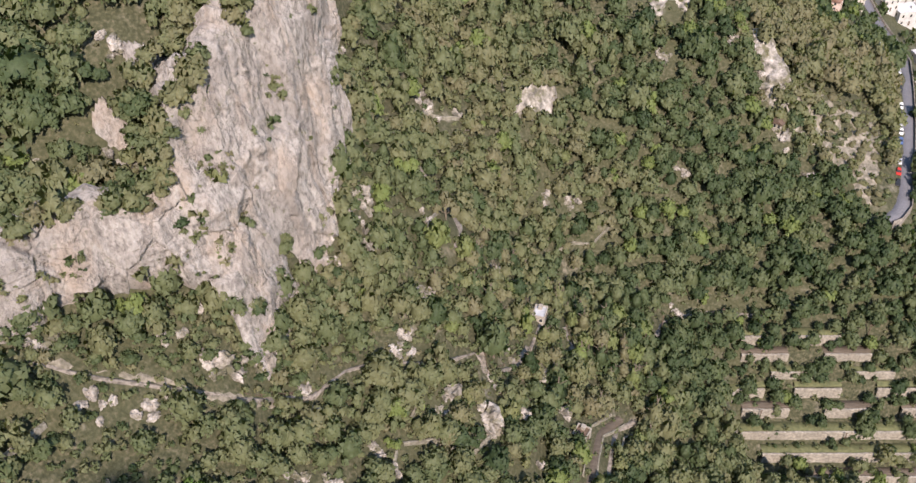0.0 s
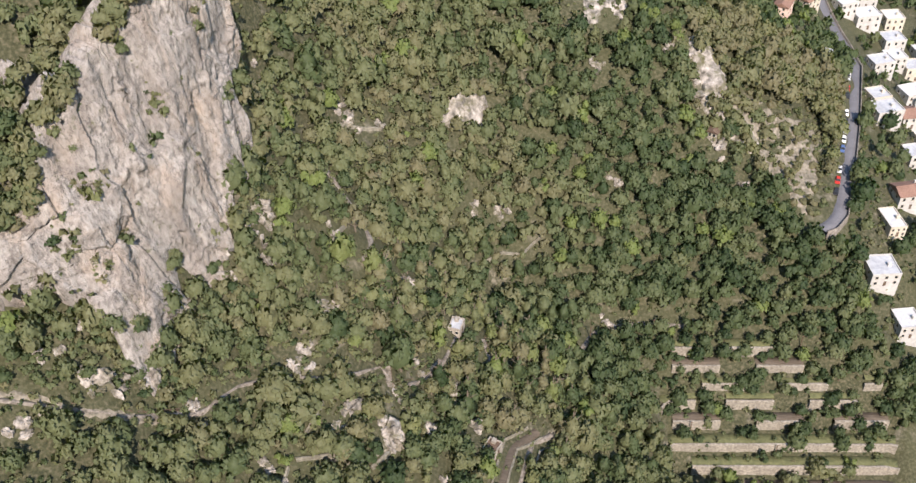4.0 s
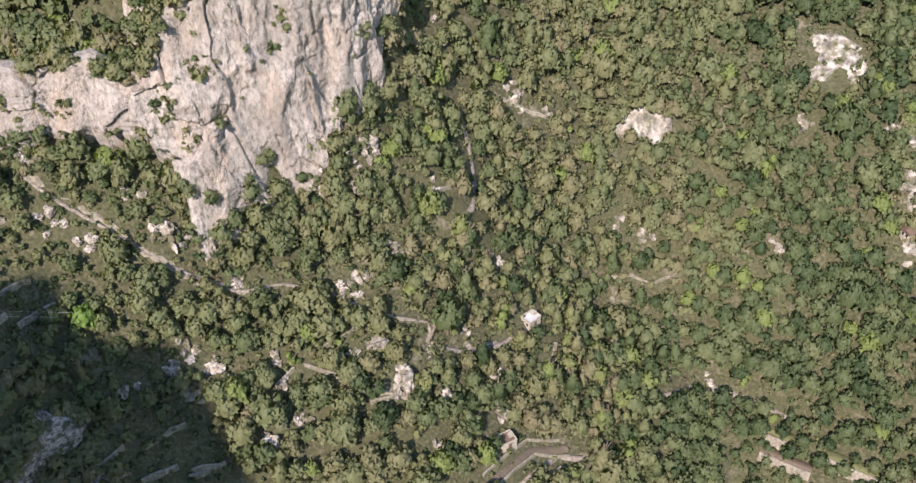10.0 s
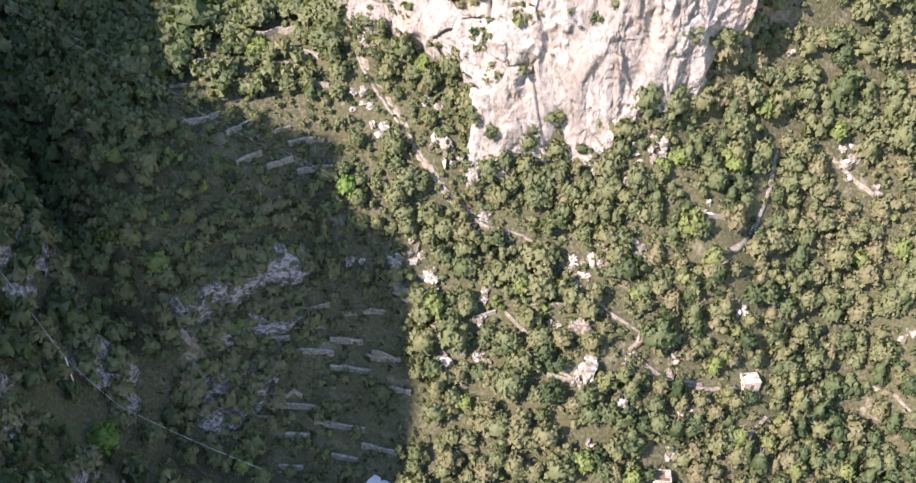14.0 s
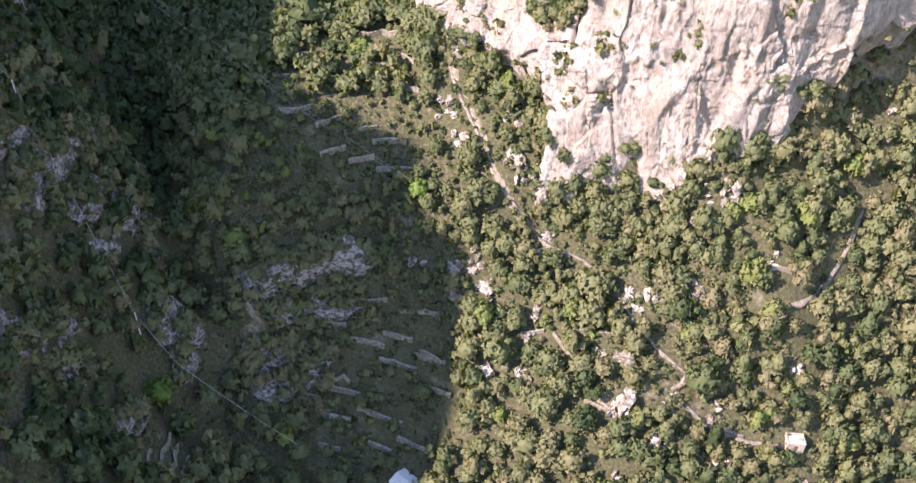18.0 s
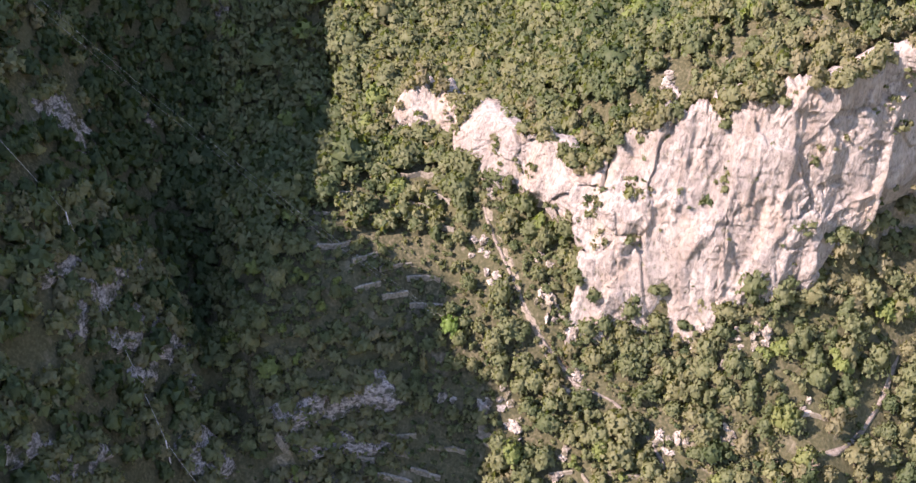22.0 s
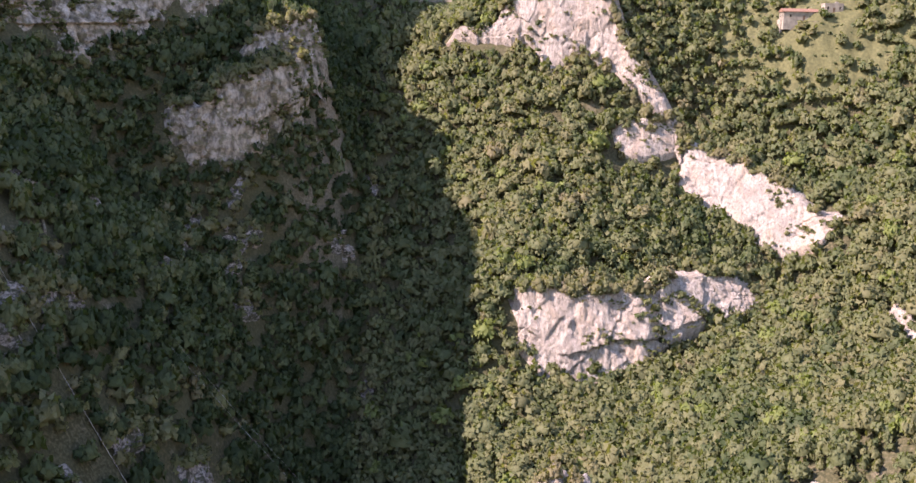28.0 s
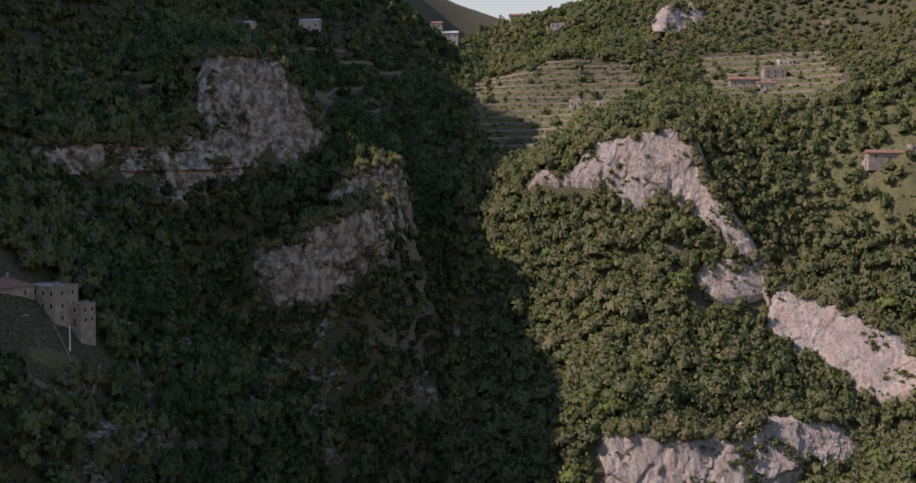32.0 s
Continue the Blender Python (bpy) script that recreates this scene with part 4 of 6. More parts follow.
def stair_flight(name, a, b, wide, label):
    """Stone steps from a to b (x, y), with a low rail of posts along one side."""
    a, b = Vector((*a, gz(*a) + 0.2)), Vector((*b, gz(*b) + 0.2))
    run = b - a
    n = max(6, int(max(abs(run.z) / 0.19, run.xy.length / 0.7)))
    ang = math.atan2(run.y, run.x)
    root = tagged(new(name), label, "stairs")
    root.location = a
    step_len = run.xy.length / n
    for k in range(n):
        c = run * ((k + .5) / n)
        bm = bmesh.new()
        box(bm, (-step_len * .62, -wide / 2, -.7), (step_len * .5, wide / 2, .06), None, 0.03)
        st = part("step", bm, stair_stone, root)
        st.matrix_local = Matrix.Translation(c) @ Matrix.Rotation(ang, 4, "Z")
    for sgn in (1,):
        off = Vector((-math.sin(ang), math.cos(ang), 0)) * sgn * (wide / 2 + .1)
        for k in range(0, n + 1, 4):
            c = run * (k / n) + off
            bm = bmesh.new()
            box(bm, c + Vector((-.06, -.06, -.6)), c + Vector((.06, .06, 1.0)))
            part("railing_post", bm, wood_dark, root)
        for hz in (.5, .95):
            bm = bmesh.new()
            m = Matrix.Translation(run / 2 + off + Vector((0, 0, hz))) @ run.to_track_quat("X", "Z").to_matrix().to_4x4()
            box(bm, (-run.length / 2, -.04, -.04), (run.length / 2, .04, .04), m)
            part("handrail", bm, wood_dark, root)
    PATHS.append(([a[:2], b[:2]], wide / 2 + 1.6))
    return root


STAIR_WAY = [(-88, 130.6), (-79, 131.8), (-73, 133.6), (-66, 135.8), (-57, 138.4), (-48.4, 142), (-41.7, 146.8), (-35, 151), (-28.8, 160), (-20.2, 167), (-10.2, 170.6), (-2.5, 176), (3, 182), (6.6, 178), (14.4, 184.9), (18.8, 194), (22.4, 205)]
ribbon("stairway_bed", STAIR_WAY, 0.45, stair_stone, "narrow stony stairway path winding down the wooded slope", 0.3)
PATHS.append((STAIR_WAY[:9], 3.5))
PATHS.append((STAIR_WAY, 2.6))
stair_flight("stone_stairs", (-46, 143.5), (-35.5, 150.8), 1.5, "flight of pale stone steps with a rail, in sunlight")
stair_flight("stone_stairs", (-57, 138.4), (-47, 142.8), 1.5, "flight of worn stone steps beneath the cliff")
stair_flight("stone_stairs", (4.2, 185), (5.4, 177), 1.8, "short steep flight of stone steps between trees")
stair_flight("stone_stairs", (30, 210), (33, 200), 2.0, "straight flight of stone steps below the hut")
stair_flight("stone_stairs", (6.5, 177), (12, 183), 1.7, "flight of stone steps turning below a rock")
stair_flight("stone_stairs", (13, 184.5), (18, 195), 1.7, "flight of stone steps leading to the hut")
ribbon("upper_path", [(-22.4, 239.5), (-13.2, 232), (-5.3, 222), (-1.2, 213.6), (-2.7, 204.3)], 0.8, stair_stone, "pale footpath bending through the wood", 0.1)
ribbon("terrace_path", [(60, 222), (64, 228), (67, 235), (78, 240), (90, 241), (104, 240)], 1.0, stair_stone, "pale footpath on a stone landing", 0.15)
ribbon("lane", [(46, 188), (38.4, 179.6), (36.2, 171), (34.3, 163), (30, 150)], 1.5, ploughed, "narrow brown lane between pale stone kerbs", 0.25)
ribbon("upper_lane", [(51, 189), (44.8, 184.2), (42, 175), (40.3, 167)], 0.8, stair_stone, "pale walled strip beside the lane", 0.3)
for k, line in enumerate([[(43.6, 187.5), (36.6, 180.2), (34.4, 171), (32.4, 162)], [(47.8, 186.6), (40.2, 178.9), (38, 170.5), (36.2, 162)], [(53, 187), (47, 182), (44.5, 173), (43, 166)]]):
    wall_along("lane_wall", line, 0.9, 0.5, "low pale stone wall beside the lane", old_stone, group="lane walls", seed=k)
wall_along("rough_wall", [(31, 249), (37, 253.5), (44, 255), (50, 260)], 0.8, 0.5, "rough stone wall in the wood", old_stone, seed=4)
PATHS.append(([(30, 239), (36, 243), (44, 246)], 2.5))
for k, line in enumerate([[(-12.9, 155), (-11.1, 159.8), (-9.9, 164.5)], [(-17.5, 139.5), (-16.1, 145.9)], [(-14.6, 148.2), (-10, 150.6), (-6.2, 152.7)], [(2.5, 153.1), (5.6, 157), (8.4, 160.8)], [(-10.2, 204.1), (-7.4, 212.4)], [(-13.2, 254.1), (-6.5, 258.8), (-1.7, 262.2)]]):
    wall_along("terrace_wall", line, 1.1, 0.6, "overgrown dry stone wall between the trees", old_stone, group="overgrown walls", seed=k + 40)
    PATHS.append(([(px + 1.2, py - 1.6) for px, py in line], 1.8))


def contour_walls(poly, rise, label, group, scan, mat=None, surface=None, share=0.8):
    """Walls and level strips of a terraced field, along its contours."""
    px, py = [p[0] for p in poly], [p[1] for p in poly]
    lo, hi = (min(px), max(px)) if scan == "y" else (min(py), max(py))
    slo, shi = (min(py), max(py)) if scan == "y" else (min(px), max(px))
    ss = np.arange(slo, shi, 0.5)
    lines = {}
    for a in np.arange(lo, hi, 2.0):
        x, y = (np.full_like(ss, a), ss) if scan == "y" else (ss, np.full_like(ss, a))
        z, ok = unstepped(x, y), inside(x, y, poly)
        lev = np.floor(z / rise - (0.80 if scan == "y" else 0.91))
        for i in np.nonzero((lev[1:] != lev[:-1]) & ok[1:] & ok[:-1])[0]:
            if scan == "y" and ss[i] > 212 and math.sin(a * 0.23 + 2.1 * lev[i]) > 0.5:
                continue        # fallen stretches of the upper walls
            if mat is bench_stone and math.sin(a * 0.31 + 2.7 * lev[i]) + 0.6 * math.sin(a * 0.13 + lev[i]) > -0.1:
                continue        # overgrown stretches of the old walls
            lines.setdefault(int(max(lev[i], lev[i + 1])), []).append((a, float(ss[i])))
    for lev, pts in sorted(lines.items()):
        pts.sort()
        run = [pts[0]]
        runs = [run]
        for p in pts[1:]:
            if p[0] - run[-1][0] > 4.1 or abs(p[1] - run[-1][1]) > 4:
                run = []
                runs.append(run)
            if not run or p[0] > run[-1][0]:
                run.append(p)
        for run in runs:
            if len(run) < 4:
                continue
            line = [(p if scan == "y" else (p[1], p[0])) for p in run]
            wall_along("terrace_wall", line, rise * share, 0.8, label, mat, 0.6 + rise * (0.8 - share) if scan == "y" else 0.7, group, level=rise * (lev + 1) + (0.1 if scan == "y" else 0.55), seed=lev)
            if surface:
                m, half = surface[lev % len(surface)]
                off = [(q[0], q[1] + 0.9 + half) if scan == "y" else (q[0] - 0.9 - half, q[1]) for q in line]
                ribbon("field_strip", off, half, m, "level strip of a terraced field", 0.12, "field", 4, skirt=0.5)
                PATHS.pop()
    CLEAR.append(poly)


field_stone = plain("field_wall_stone", (0.14, 0.125, 0.10), (0.37, 0.335, 0.28), 1.2, bump=0.9, dist=0.25)
bench_stone = plain("bench_wall_stone", (0.07, 0.068, 0.05), (0.30, 0.28, 0.24), 1.3, bump=0.8, dist=0.2)
contour_walls(TERRACES[0][0], TERRACES[0][1], "sunlit dry stone terrace wall of pale blocks", "terrace walls by the wood", "y", field_stone, surface=[(meadow, 1.7), (ploughed, 1.4), (meadow, 1.6)], share=0.36)
CLEAR.append(TERRACES[3][0])
for k in (1, 2):
    contour_walls(TERRACES[k][0], TERRACES[k][1], "low grassy dry stone wall of a hillside field", "hillside field walls", "x", old_stone, None, 0.16)
for k in (4, 5):
    contour_walls(TERRACES[k][0], TERRACES[k][1], "mossy dry stone retaining wall of an old terrace", "old terrace walls", "x", bench_stone, None, 0.42)



# ---- rocks ----
def outcrop(x, y, sx, sy, sz, seed, label, turn=0.0, sink=0.35):
    """A weathered block of limestone half sunk in the slope."""
    bm = bmesh.new()
    bmesh.ops.create_icosphere(bm, subdivisions=4 if sx * sy > 9 and y > 62 else 3, radius=1)
    co = np.array([v.co[:] for v in bm.verts])
    co = np.sign(co) * np.abs(co) ** 0.8
    n = fbm(co[:, 0] * 1.1 + seed, co[:, 1] * 1.1, co[:, 2] * 0.8, 3, seed)
    f, joint = cells(co[:, 0] * 1.3 + seed, co[:, 1] * 1.3, co[:, 2] * 1.1, seed)
    f = f - 0.8 * (joint < 0.08)
    c = np.abs(fbm(co[:, 0] * 3, co[:, 1] * 3, co[:, 2] * 2 + seed, 3, seed + 5))
    co = co * (1 + .42 * n + .26 * f - .3 * c)[:, None] * np.array([sx, sy, sz])
    for v, q in zip(bm.verts, co.tolist()):
        v.co = q
    # blocks below y 62 lie on the shaded bank: shade in the stone's colour
    ob = part("rock_outcrop", bm, shaded_rock if y < 62 else worn_shade_rock)
    ob.matrix_world = Matrix.Translation((x, y, gz(x, y) + sz * (1 - 2 * sink) * 0.5)) @ Matrix.Rotation(radians(turn), 4, "Z")
    return tagged(ob, label, "rock", "rock outcrops")


ROCKS = [(7, 163, 4.2, 3.2, 4.0), (-3, 166, 3.2, 2.5, 3), (-11, 258, 3.5, 2.5, 2.6), (16, 170, 3, 2.2, 2.6),
         (28, 180, 2.6, 2, 2.2), (-24, 190, 2.4, 3, 3), (-26, 200, 2, 3, 3), (-45, 152, 3, 2, 4.5), (-53, 146, 3.5, 2, 4), (-70, 165, 3.5, 2.5, 3.5), (-72, 181, 3, 2, 2.5), (-84, 158, 2.5, 2, 2),
         (102, 313, 2.4, 5, 2.2), (106, 302, 2, 4, 2.4), (114, 290, 2, 4, 2.6), (122, 279, 2, 4, 2.2), (-30, 132, 3, 2, 2), (-36, 124, 2.5, 2, 2.4),
         (-206, 108, 2, 2, 2), (-199, 49, 4, 3, 3.5), (-182, 11, 6, 3, 5), (-186, 18, 5, 3, 4), (-235, 38, 4, 3, 3),
         (-79, 32, 4, 3, 4), (-66, 24, 5, 3, 4), (-61, 35, 3, 2, 4), (-56, 19, 5, 3, 4), (-46, 16, 4, 3, 4), (-40, 45, 4, 2.5, 5), (-3, 14, 5, 3, 4), (2, 19, 5, 3, 4), (-8, 22, 4, 3, 4),
         (-5, 33, 4, 3, 4), (9, 13, 5, 3, 4), (14, 22, 4, 3, 4), (-8, 10, 4, 3, 4), (-100, 7, 5, 4, 8), (-106, 12, 4, 3, 7), (-93, -6, 4, 3, 4), (-48, 6, 5, 3, 4), (-56, 17, 4, 3, 4), (-30, 20, 4, 3, 3),
         (-20, 12, 4, 3, 4), (-93, -33, 6, 4, 5), (-84, -31, 5, 3, 5), (-134, -51, 4, 4, 7), (-161, -38, 5, 3, 5), (-150, -36, 4, 3, 4), (-177, -17, 5, 3, 3), (-195, -2, 4, 3, 3), (-173, 2, 4, 3, 3), (-80, -22, 4, 3, 3), (-60, -6, 4, 3, 4)]
for k, (x, y, sx, sy, sz) in enumerate(ROCKS):
    if y > 62 or k % 9 == 4:
        outcrop(x, y, sx * .8, sy * .8, sz * .8, k, "pale weathered limestone outcrop on the wooded slope", k * 47)
        for n in range(3):
            a = k * 1.7 + n * 2.3
            outcrop(x + math.cos(a) * sx * .9, y + math.sin(a) * sy * .9, sx * (.3 + .1 * n), sy * (.5 - .08 * n), sz * .4, k * 5 + n, "small broken block of pale limestone beside an outcrop", k * 47 + n * 70)

ROCKS = [q for k, q in enumerate(ROCKS) if q[1] > 62 or k % 9 == 4]
PATCHES = [(-84, 132), (-57.7, 151.5), (-55, 144), (-60.7, 134), (-75, 127.5), (-25, 198), (-33, 184.5), (-15.5, 175.6), (-14.7, 171), (-9.9, 190), (9, 211), (-17, 142), (-21, 144), (-40.8, 114), (-35.5, 132), (28, 261), (-9.3, 207), (96, 314), (70, 306), (-33, 246), (21, 158), (-66, 131), (-48, 148), (-62, 146),
           (-81, 135), (-37, 130), (-6, 159), (22, 183), (-12, 129), (-12, 262), (-1, 262), (-18, 169), (-38, 152), (24, 187), (8, 175), (12, 188), (37, 263), (72, 240), (-46, 152), (-73, 129), (-27, 194), (76, 277), (73, 305), (-8, 138), (-34, 149), (-12, 188)]
for k, (x, y) in enumerate(PATCHES):
    g = random.Random(k + 300)
    for n in range(4):
        outcrop(x + g.uniform(-2.2, 2.2), y + g.uniform(-1.8, 1.8), g.uniform(.7, 1.7), g.uniform(.6, 1.3), g.uniform(.6, 1.4), k * 9 + n + 200, "low patch of bare pale limestone on the slope", g.uniform(0, 180))
    ROCKS.append((x, y, 2.4, 2.0, 1))

# bands of rock across the shaded bank
BANDS = [([(-45.7, 7.8), (-56.8, 12.1), (-67, 17)], 3.5), ([(-49.6, 17.3), (-60, 20.8), (-68, 23.5), (-83, 27.5)], 5), ([(-39.8, 14.9), (-46.4, 16.4), (-53.5, 18.2)], 4), ([(-83.5, 29.1), (-80.2, 33), (-71.2, 37)], 5),
         ([(-45.8, 23.3), (-53.3, 26.1), (-65, 29.1)], 4), ([(-55, 33.3), (-63.1, 35.3), (-66, 39.5)], 5), ([(-41.2, 27.2), (-53, 32.1)], 3), ([(1, 6.8), (-5.5, 10), (-12.4, 12.5)], 4), ([(-2.2, 13.2), (-13.7, 20.2), (-22.8, 22.7)], 4.5),
         ([(-31.6, 38.4), (-40.4, 43.3), (-46.1, 47)], 6), ([(-31, 41.5), (-36.6, 46.5), (-41, 51)], 5), ([(-50.2, 37.7), (-60.1, 40.6)], 3.5), ([(3, 29), (-12, 36)], 3.5), ([(-26, 43), (-34, 49)], 4), ([(-3, 12), (-15, 19)], 3),
         ([(-51.4, 62.2), (-42.2, 67.4), (-45, 71.2), (-46.8, 76.8), (-47.2, 88), (-46.6, 103.5)], 5.5), ([(-40.7, 68.7), (-40.5, 73.5), (-40.6, 83.8), (-37, 100.6)], 2.6), ([(-35.7, 63), (-29.4, 65), (-24.5, 69.3)], 6),
         ([(-24.8, 69), (-27.7, 74.1), (-28.7, 79.6), (-31.6, 87.3)], 4.5), ([(-35.5, 67.5), (-33.1, 75.4), (-33.7, 84.2)], 3),
         ([(-88, -36), (-100, -29)], 4), ([(-72, -36), (-80, -31)], 4), ([(-176, -20), (-184, -13)], 4), ([(-204, -4), (-212, 2)], 4), ([(-196, 0), (-205, 5)], 4), ([(-176, -44), (-186, -40)], 4), ([(-176, 4), (-186, 9)], 4), ([(-130, -52), (-136, -46)], 4),
         ([(-158, -84), (-168, -76)], 4), ([(-225, 31), (-234, 35)], 4), ([(-197, 49), (-203, 52)], 4), ([(-160, -18), (-168, -14)], 4), ([(-184, -3), (-192, 2)], 4), ([(-190, -18), (-197, -12)], 4), ([(-201, 4), (-207, 8)], 4), ([(-150, -39), (-157, -36)], 4),
         ([(-82, -12), (-99, -5)], 4), ([(-60, -16), (-66, -12)], 4), ([(-148, 22), (-153, 25)], 4), ([(-80, -38), (-112, -28)], 4), ([(-262, 45), (-266, 47)], 4)]
for k, (line, high) in enumerate(BANDS):
    (ax, ay), (bx, by) = line[0], line[-1]
    mx, my = (ax + bx) / 2, (ay + by) / 2
    down = Vector((gz(mx - 4, my) - gz(mx + 4, my), gz(mx, my - 4) - gz(mx, my + 4)))
    down.normalize()
    if (by - ay) * down.x - (bx - ax) * down.y < 0:
        line = line[::-1]
    g = random.Random(k)
    foot, top = [], []
    for px, py, _ in resampled([(*q, 0) for q in line], 3.2):
        px, py = px + g.uniform(-.8, .8), py + g.uniform(-.8, .8)
        z = gz(px, py)
        foot.append((px + down.x * 1.2, py + down.y * 1.2, z - 1.5))
        top.append((px - down.x * 1.4, py - down.y * 1.4, z + high * g.uniform(.5, 1.15)))
    cliff("south_rib", foot, top, "jagged band of grey limestone on the shaded bank, darkened for shade", 1.5, k + 60, 0.6, 0.0, (0.2, 0.2))
    PATHS.append(([(px + down.x * 3, py + down.y * 3) for px, py in line], 2.4))

for k, line in enumerate([[(-300, -25.5), (-330, -26.5), (-356, -27), (-383, -16.5)], [(-290, -23), (-315, -22), (-340, -21), (-376, -9)], [(-280, -21), (-305, -18.5), (-330, -16), (-368, -4)], [(-272, -18), (-300, -14), (-327, -9.5)],
                          [(-246, -125), (-254, -111), (-256, -94)], [(-231, -108), (-245, -97), (-251, -82)], [(-205, -108), (-215, -96), (-232, -87)], [(-370, -63), (-393, -49), (-411, -32)], [(-359, -50), (-392, -35), (-418, -16)], [(-399, -16), (-436, -1)]]):
    wall_along("terrace_wall", line, 1.5, 0.6, "long dry stone terrace wall on the shaded hillside", old_stone, group="hillside terrace walls", seed=k + 70)
    PATHS.append(([(px + 2.5, py + 0.8) for px, py in line], 2.6))

SHADE_WALLS = [[(-28, 82), (-24, 91)], [(-25, 110), (-15, 119)], [(-103, 84), (-103, 100)], [(-107, 105), (-103, 120)], [(-95, 80), (-96, 86)], [(-40, 69), (-41, 84)], [(-40, 89), (-36, 104)], [(-35, 105), (-26, 121)],
               [(8, 36), (-7, 39)], [(7, 38.5), (-8, 41.5)], [(6, 41), (-9, 44)], [(5, 43), (-10, 47)], [(3.5, 45), (-11, 50)]]
for k, line in enumerate(SHADE_WALLS):
    g = random.Random(k)
    (ax, ay), (bx, by) = line
    line = [(ax + (bx - ax) * f + g.uniform(-.7, .7), ay + (by - ay) * f + g.uniform(-.7, .7)) for f in (0, .2, .4, .6, .8, 1)][k % 2:6 - k % 3]
    wall_along("terrace_wall", line, g.uniform(.9, 1.7), 0.6, "mossy dry stone terrace wall on the lower slope", old_stone, group="old terrace walls", seed=k)
    PATHS.append((line, 2.0))


# ---- rocky sheets on the slope ----
def rock_sheet(name, poly, mat, label, lift=0.25, rough=0.7, step=1.0, seed=3, rim=2.5):
    """Bare stony ground within an outline, its rim dipping under the slope."""
    px, py = np.array([p[0] for p in poly]), np.array([p[1] for p in poly])
    X, Y = np.meshgrid(np.arange(px.min(), px.max(), step), np.arange(py.min(), py.max(), step))
    x, y = X.ravel(), Y.ravel()
    ins = inside(x, y, poly)
    ring = near_line(x, y, poly + poly[:1], rim)
    n = fbm(x / 5, y / 5, x * 0, 4, seed)
    f = np.round(fbm(x / 3.5, y / 3.5, x * 0, 2, seed + 4) * 4) / 4
    z = ground_z(x, y) + np.where(ins & ~ring, lift + rough * (n + 0.7 * f), -0.6 + 0.5 * n)
    idx = np.arange(X.size).reshape(X.shape)
    f4 = np.stack([idx[:-1, :-1], idx[:-1, 1:], idx[1:, 1:], idx[1:, :-1]], -1).reshape(-1, 4)
    f4 = f4[ins[f4].any(1)]
    used, inv = np.unique(f4, return_inverse=True)
    ob = new(name, mesh_from(name, np.c_[x, y, z][used], inv.reshape(f4.shape), mat))
    return tagged(ob, label, "slope", kind="structure")


tan_rock = plain("tan_stony_ground", (0.085, 0.078, 0.055), (0.29, 0.255, 0.205), 0.8, bump=0.9, dist=0.4)
EAST_ROCKS = [(100, 322), (106, 309), (114, 299), (122, 289), (133, 279), (141, 264), (147, 266), (155, 277), (163, 298), (169, 318), (172, 340), (150, 352), (120, 352)]
STONY = [(105, 313), (116.8, 309.5), (126.7, 312), (143, 311), (154, 313), (159, 303), (151, 283), (145.5, 268), (141, 264), (133, 279), (126, 289), (118, 295), (110, 303)]
rock_sheet("stony_slope", STONY, tan_rock, "dry stony slope of tan soil and rubble with sparse shrubs", 0.3, 0.9)
SCREE = [(57, 333), (67, 339), (79, 339), (87, 329), (80, 319.5), (75, 324), (72, 316), (62, 317.5), (64.5, 326)]
rock_sheet("scree", SCREE, worn_shade_rock, "pale scree patch in the wood", 0.6, 1.3)
CLEAR.append([(57, 332), (67, 338), (79, 338), (86, 328), (80, 318), (72, 314.5), (62, 316)])
# bare slabs on the slope above the tall face
for slab in ([(-71, 181.4), (-66.4, 183), (-61, 184.4), (-58.6, 182), (-63.5, 178.8), (-69.3, 178)], [(-76.2, 167.8), (-74.3, 172.6), (-71.4, 171.8), (-67.6, 171.2), (-68, 168.4), (-72.6, 166.8)]):
    rock_sheet("bare_slab", slab, rock, "bare sloping slab of pale limestone above the tall face", 2.0, 1.1, 0.5, 3, 0.4)
    CLEAR.append([(px + 2.0, py - 1.8) for px, py in slab])
    CLEAR.append(slab)
side = [(-86, 131.5), (-76, 134), (-64, 138), (-56, 138.5), (-45, 144), (-35, 151), (-28, 158)]
rock_sheet("stony_ground", [(x + 1.6, y - 3.4) for x, y in side] + [(x - 1.2, y + 2.6) for x, y in side[::-1]], tan_rock, "stony ground beside the stairway", 0.15, 0.6)
rock_sheet("stony_ground", [(-20, 150), (0, 158), (12, 168), (22, 172), (14, 160), (-4, 148)], tan_rock, "stony ground between the lower trees", 0.1, 0.5)
rock_sheet("stony_ground", [(-42, 122), (-30, 128), (-22, 126), (-30, 118)], tan_rock, "stony ground on a small knoll", 0.1, 0.5)


for k in (1, 2, 3):
    rock_sheet("field_grass", TERRACES[k][0], meadow, "rough green grass on the hillside fields", 0.5, 0.12, 1.2)


rough_wall = plain("rough_stone_wall", (0.20, 0.18, 0.15), (0.42, 0.38, 0.33), 1.5, bump=0.7, dist=0.1)
grey_tin = plain("grey_tin_roof", (0.26, 0.27, 0.28), (0.40, 0.41, 0.42), 1.2)


